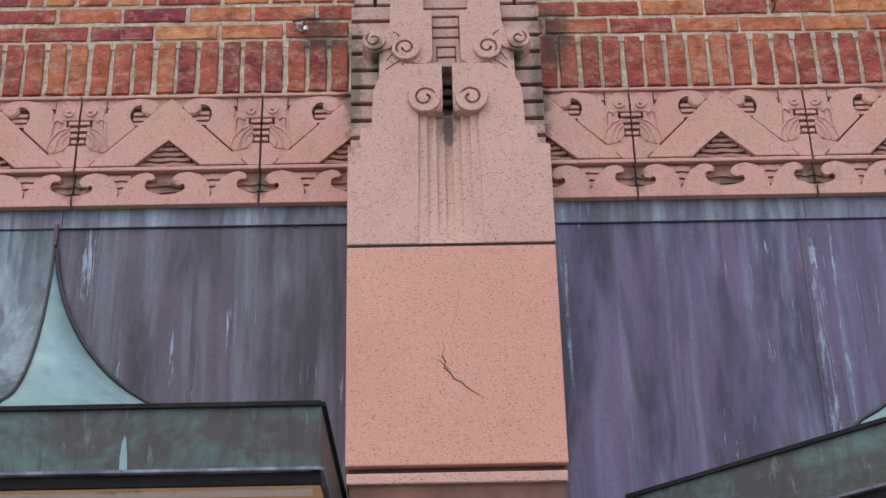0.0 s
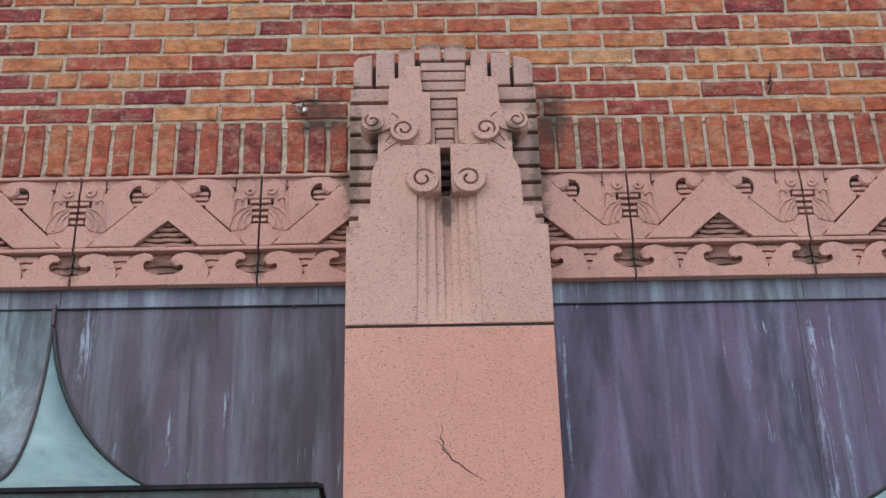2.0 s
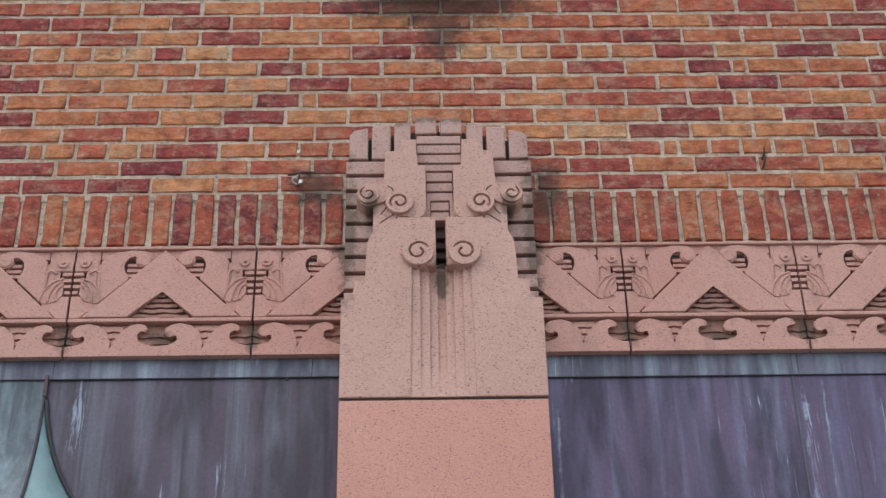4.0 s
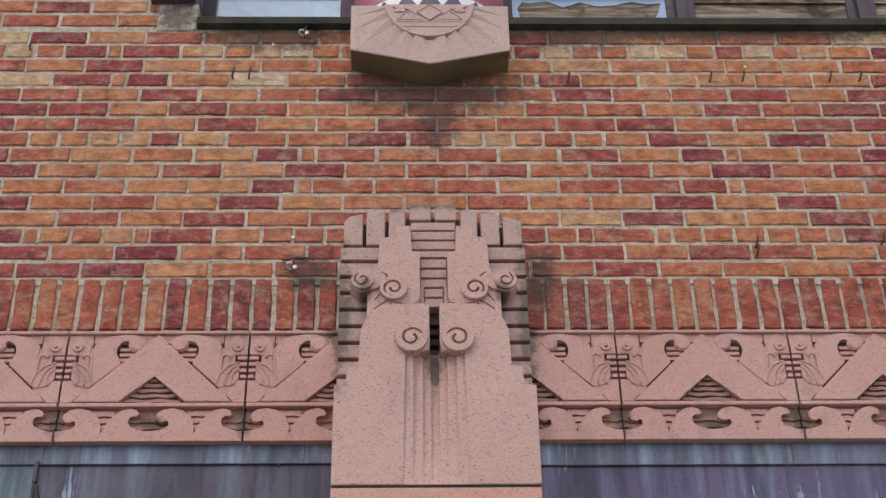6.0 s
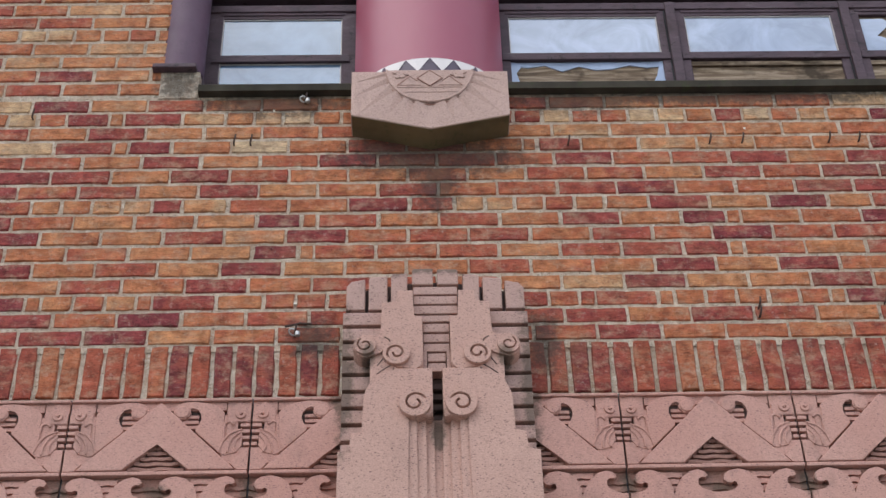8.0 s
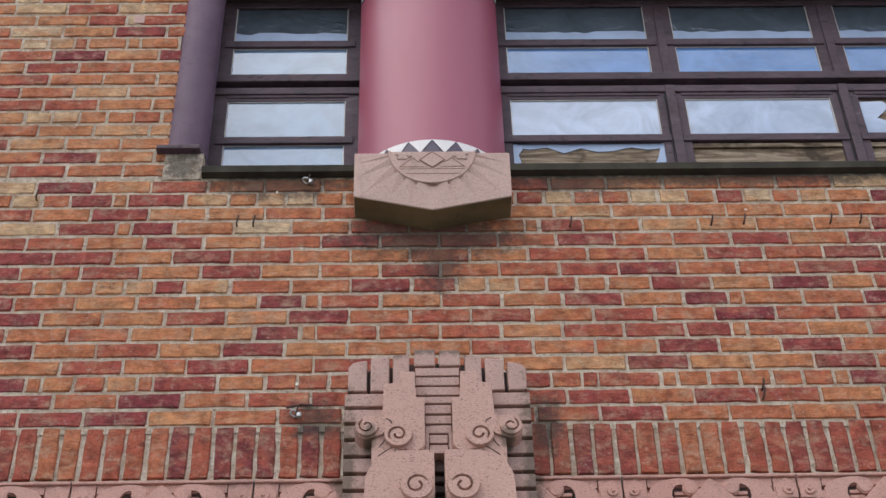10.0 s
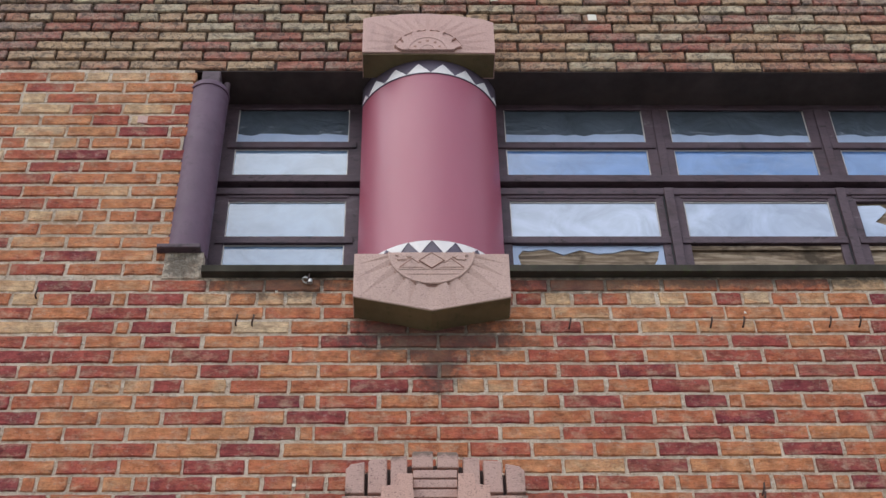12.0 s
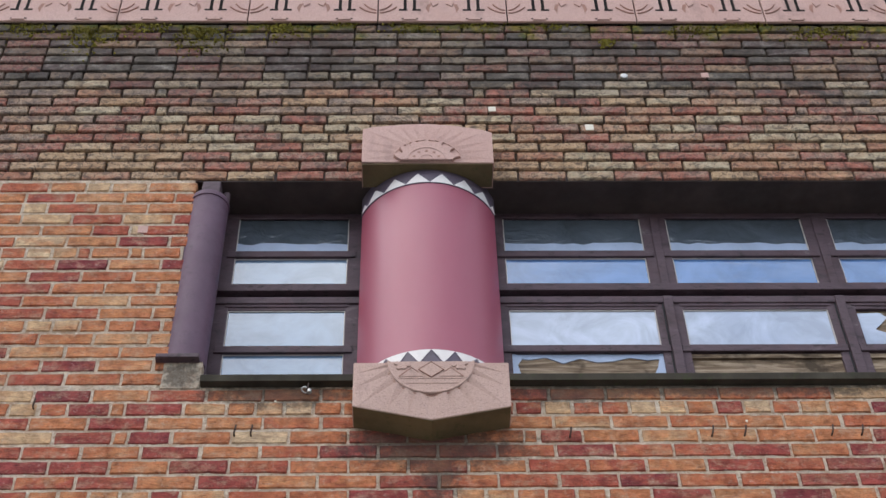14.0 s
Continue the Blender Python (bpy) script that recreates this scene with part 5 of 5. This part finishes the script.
# each course: where its first brick begins, then its bricks. Capitals are stretchers, small letters headers, a dash cuts a brick by a quarter of a length
COURSES = {
    0: (-1.594, "M M M Y O R R R R R M O O O R R"), 1: (-1.489, "M O M O R R R R R R O R R O R"),
    2: (-1.591, "M o- o r y o- M O- r r r r r r r r r o r- R o- o o o o o y- M"), 3: (-1.487, "O R O M O R R R O Y M Y O M O"),
    4: (-1.588, "M O R Y M Y O O R O O M Y M O"), 5: (-1.695, "R O R O Y M- o- R O R O R R M- o- R Y R"),
    6: (-1.583, "M O O R Y M O R R O R O M R R"), 7: (-1.687, "M O Y O Y M- o- R O R O M O M- o- O O M"),
    8: (-1.632, "R y o y y m Y- R O M R- y y o r o O- M Y M O- R"), 9: (-1.688, "M R R O M Y O R O R R M O O M M"),
    10: (-1.581, "M R O M R O O R Y R R Y R R M M"), 11: (-1.690, "R R O M O O M R R O M R R M O M"),
    12: (-1.587, "B R o- M- O B O R R O o- R- Y Y Y O O M"), 13: (-1.689, "R O M Y Y O O R R O Y O O O O O"),
    14: (-1.668, "o b r M- o- M Y- o b b o o r r r r r r b r r b b y m b o y O- M"), 15: (-1.696, "B M Y R O O O R O R O Y O O O B"),
}
PIER_COURSES = {
    16: (-1.598, "R O O Y"), 17: (-1.70, "O M Y O Y"), 18: (-1.836, "M Y O O"), 19: (-1.735, "O Y Y y"), 20: (-1.695, "y b b o o r o"), 21: (-1.738, "R R Y y"),
    22: (-1.841, "R O Y O"), 23: (-1.736, "R O Y o"), 24: (-1.845, "O R O Y"), 25: (-1.955, "B R M Y m"), 26: (-1.772, "o b y r- O- y- O-"), 27: (-1.938, "O B Y M o"),
    28: (-1.842, "Y Y R- b- R"), 29: (-1.938, "O B R B r"), 30: (-1.949, "O b R Y Y"), 31: (-1.949, "O R Y O o"), 32: (-1.859, "R Y- b Y- Y"),
}
UPPER_COURSES = {
    34: (-1.951, "O B O B O B R R R O B O P R R B O O R"),
    35: (-2.063, "M B B B O R O M O R B B B P O P O O R P"),
    36: (-1.950, "R B B B R P R p- M R R O- O P R- p- R O O R P"),
    37: (-2.058, "O R B O B P R P M R R B B R P R B O P O"),
    38: (-1.941, "G R R O P R P B B B P O R B O R P P B"),
    39: (-2.022, "o o p b R P- b b p- R P- o p p b b b b b o o R o o o p p g R P O R"),
    40: (-1.956, "G G M P O P R P G R P R P O O P R G R G"),
    41: (-2.059, "G R P R- p- G R G G G P R R B R O R B R- g- R G"),
    42: (-2.171, "R G R B R G R B G O P R G R B P O G R G"),
    43: (-2.075, "G G O G- p- R B G O R G R- p- R P P G G O R- o- R P"),
    44: (-2.146, "G G P R P G P G G G R P R G P P R B G P R G"),
    45: (-2.120, "g p g g g- G G G R p g p p p g R G P R G G R P G"),
}
SIZES = {(True, False): 1.0, (True, True): 0.75, (False, False): 0.5, (False, True): 0.25}


def lay_courses(parent, courses, height, x0, x1, tones, far_material, seed, perp=JOINT, bed=JOINT):
    """Lay the listed courses brick by brick, and carry each on to x0 and x1 with joined bricks."""
    r = random.Random(seed)
    cache = {}
    rest = bmesh.new()

    def put(sa, sb, zc, tone):
        sa, sb = max(sa, x0), min(sb, x1)
        w = round((sb - sa - perp) / 0.004) * 0.004
        if w < 0.02:
            return
        mat = tones[tone] if tone else far_material
        key = (w, r.randrange(3), tone)
        if key not in cache:
            cache[key] = brick_mesh("brick", w, COURSE - bed, int(w * 1000) * 10 + key[1] + seed, mat, 6 if w > 0.12 else 4)
        m = pose((sa + sb) / 2 + r.uniform(-0.002, 0.002), r.uniform(-0.0025, 0.0008), zc + r.uniform(-0.0012, 0.0012), r.uniform(-0.6, 0.6), r.uniform(-0.3, 0.3), r.uniform(-0.5, 0.5))
        if tone:
            ob = new("brick", cache[key])
            ob.matrix_basis = m
            ob.parent = parent
        else:
            me = cache[key].copy()
            me.transform(m)
            rest.from_mesh(me)
            bpy.data.meshes.remove(me)

    for k, (start, bricks) in courses.items():
        zc, x = height(k), start
        for token in bricks.split():
            step = LEN * SIZES[(token[0].isupper(), token.endswith("-"))]
            put(x, x + step, zc, token[0].lower())
            x += step
        while x < x1:
            put(x, x + LEN, zc, "")
            x += LEN
        x = start
        while x > x0:
            put(x - LEN, x, zc, "")
            x -= LEN
    me = bpy.data.meshes.new("bricks")
    rest.to_mesh(me)
    rest.free()
    me.materials.append(far_material)
    ob = new("bricks", me)
    ob.parent = parent
    tagged(ob, kind="stuff")


W_LOW = tagged(part("wall_lower", box(-4, 4, 4.36, 5.52, -0.35, -0.004), M_MORTAR), "orange and maroon brick wall with pale mortar", "wall", kind="structure")
lay_courses(W_LOW, COURSES, lambda k: 4.42 + COURSE * k, -2.6, 2.6, BRICKS, M_BRICK_FAR, 11)
W_PIER = tagged(part("wall_pier", box(-4, -1.02, 5.52, 6.757, -0.35, -0.004), M_MORTAR), "buff and orange brick pier beside the window", "wall", kind="structure")
lay_courses(W_PIER, PIER_COURSES, lambda k: 4.42 + COURSE * (18.30 + (k - 18) * 1.036), -2.8, -1.000, BRICKS, M_PIER_FAR, 12)
part("mortar_patch", box(-1.02, -0.872, 5.50, 5.638, -0.12, 0.0015, 0.004), M_MORTAR, W_PIER, "dark stained mortar patch")
W_UP = tagged(part("wall_upper", box(-4, 4, 6.757, 8.01, -0.35, -0.022), M_MORTAR_DARK), "weathered buff and grey brick wall with deep raked joints", "wall", kind="structure")
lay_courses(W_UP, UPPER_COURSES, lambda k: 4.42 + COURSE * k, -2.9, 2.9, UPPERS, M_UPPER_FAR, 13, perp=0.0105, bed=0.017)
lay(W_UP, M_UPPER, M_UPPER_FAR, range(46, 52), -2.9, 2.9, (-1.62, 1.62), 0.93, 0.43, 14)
W_SOL = tagged(part("wall_soldier_course", box(-4, 4, 4.165, 4.39, -0.35, -0.008), M_MORTAR), "course of upright red bricks over the frieze", "wall", kind="structure")
rs_ = random.Random(5)
sol = [brick_mesh("brick", 0.0565, 0.197, 70 + i, M_SOLDIER, 2) for i in range(5)]
for i in range(-26, 28):
    x = (0.364 + 0.0353 + 0.0704 * (i - 1)) if i > 0 else (-0.381 + 0.0353 + 0.0705 * (i + 1))
    if i == 0:
        x = 0.329
    ob = new("brick", sol[rs_.randrange(5)])
    ob.matrix_basis = pose(x + rs_.uniform(-0.002, 0.002), rs_.uniform(-0.002, 0.002), 4.2845 + rs_.uniform(-0.002, 0.002), rs_.uniform(-0.5, 0.5), rs_.uniform(-0.7, 0.7), rs_.uniform(-0.8, 0.8))
    ob.parent = W_SOL

# ---- small fixings on the brickwork ----
def anchor(x, z, label, steel=False):
    ob = thing("wall_anchor", label, "anchor", "old wall anchors")
    part("pin", tube([(x, 0.01, z), (x, -0.018, z - 0.002), (x + 0.004, -0.026, z + 0.012), (x + 0.006, -0.026, z + 0.030)], 0.0035, 6), M_IRON, ob)
    if steel:
        part("head", cyl(x + 0.010, 0.020, 0.009, z - 0.010, z + 0.004, 12), M_STEEL, ob, "bright steel head", True)
        part("ring", tube([(x - 0.006 + 0.013 * math.cos(radians(30 * k)), -0.018 - 0.006 * math.sin(radians(30 * k)), z + 0.006 + 0.009 * math.sin(radians(30 * k)) - 0.004 * math.cos(radians(30 * k))) for k in range(13)], 0.0030, 7), M_STEEL, ob, "bright steel ring", True)


for x, z in ((1.087, 4.47), (1.089, 4.505), (0.50, 5.245), (1.02, 5.248), (1.14, 5.25), (1.46, 5.25), (1.57, 5.25), (-0.72, 5.262), (-0.66, 5.262), (-1.47, 5.40), (1.52, 4.52)):
    anchor(x, z, "short rusted iron hook in a mortar joint")
anchor(-0.466, 4.414, "steel eye bolt in the brick wall", True)
anchor(-0.467, 5.468, "steel eye bolt under the window sill", True)
part("rod", tube([(-0.500, -0.012, 4.446), (-0.45, -0.016, 4.456), (-0.415, -0.006, 4.460)], 0.004, 6), M_IRON, bpy.data.objects["wall_anchor"])


def splash(x, z, r, mat, label):
    rng = random.Random(int(x * 1000))
    pts = [(x + r * rng.uniform(0.85, 1.1) * math.cos(a), z + r * rng.uniform(0.85, 1.1) * math.sin(a)) for a in (math.pi / 4 + math.pi / 2 * i for i in range(4))]
    tagged(part("wall_mark", prism(pts, -0.004, 0.004, 0.001), mat), label, "mark", "marks on the wall")


splash(0.304, 7.281, 0.026, M_SPLASH, "cream mortar patch on a brick")
splash(0.745, 7.137, 0.030, M_SPLASH, "cream mortar patch on a brick")
splash(-0.582, 5.430, 0.006, M_SPLASH, "white mortar spot on a brick")
splash(-0.470, 4.548, 0.007, M_SPLASH, "white mortar spot on a brick")
splash(1.160, 5.322, 0.006, M_SPLASH, "white mortar spot on a brick")
splash(1.340, 7.559, 0.028, M_COPING, "pink mortar patch on a brick")
splash(-1.204, 6.419, 0.032, M_COPING, "pink mortar patch on a brick")
ob = thing("wall_disc", "small round steel disc on the brick wall", "disc")
part("disc", prism(arc(0.948, 7.540, 0.018, 0.018, 0, 360, 20)[:-1], -0.004, 0.014, 0.004), M_STEEL, ob)


# ---- moss along the foot of the coping ----
M_MOSS = painted("moss", (0.190, 0.158, 0.030), 0.95, 0.6, (0.055, 0.080, 0.018), 0.9, spec=0.1)
mr = random.Random(21)
bm = bmesh.new()
for cx, cz, spread, drop, n in ((-1.98, 7.97, 0.12, 0.10, 130), (-1.66, 7.94, 0.13, 0.17, 300), (-1.38, 7.97, 0.13, 0.08, 170), (-1.10, 7.94, 0.15, 0.17, 330), (-0.72, 7.97, 0.12, 0.09, 170), (-0.40, 7.98, 0.08, 0.03, 40),
                                (-0.08, 7.97, 0.12, 0.06, 110), (0.30, 7.98, 0.16, 0.04, 90), (0.62, 7.97, 0.14, 0.05, 90), (0.89, 7.83, 0.04, 0.05, 70), (1.33, 7.96, 0.14, 0.08, 140), (1.62, 7.98, 0.12, 0.04, 70), (2.0, 7.95, 0.20, 0.12, 220)):
    for _ in range(n):
        x, z = mr.gauss(cx, spread * 0.5), cz + 0.03 - abs(mr.gauss(0, drop * 0.6))
        q = mr.uniform(0.004, 0.010)
        m = Matrix.Translation((x, -mr.uniform(-0.004, 0.010), min(z, 8.012))) @ Euler((mr.uniform(0, 6), mr.uniform(0, 6), mr.uniform(0, 6))).to_matrix().to_4x4()
        vs = [bm.verts.new(m @ Vector(p)) for p in ((q, 0, 0), (-q * 0.6, q, 0), (-q * 0.6, -q, 0.2 * q), (0, 0, q * 1.1))]
        for t_ in ((0, 1, 2), (0, 3, 1), (1, 3, 2), (2, 3, 0)):
            bm.faces.new([vs[w] for w in t_])
tagged(part("moss", bm, M_MOSS), "yellow-green moss tufts in the top brick joints", "moss", kind="stuff")
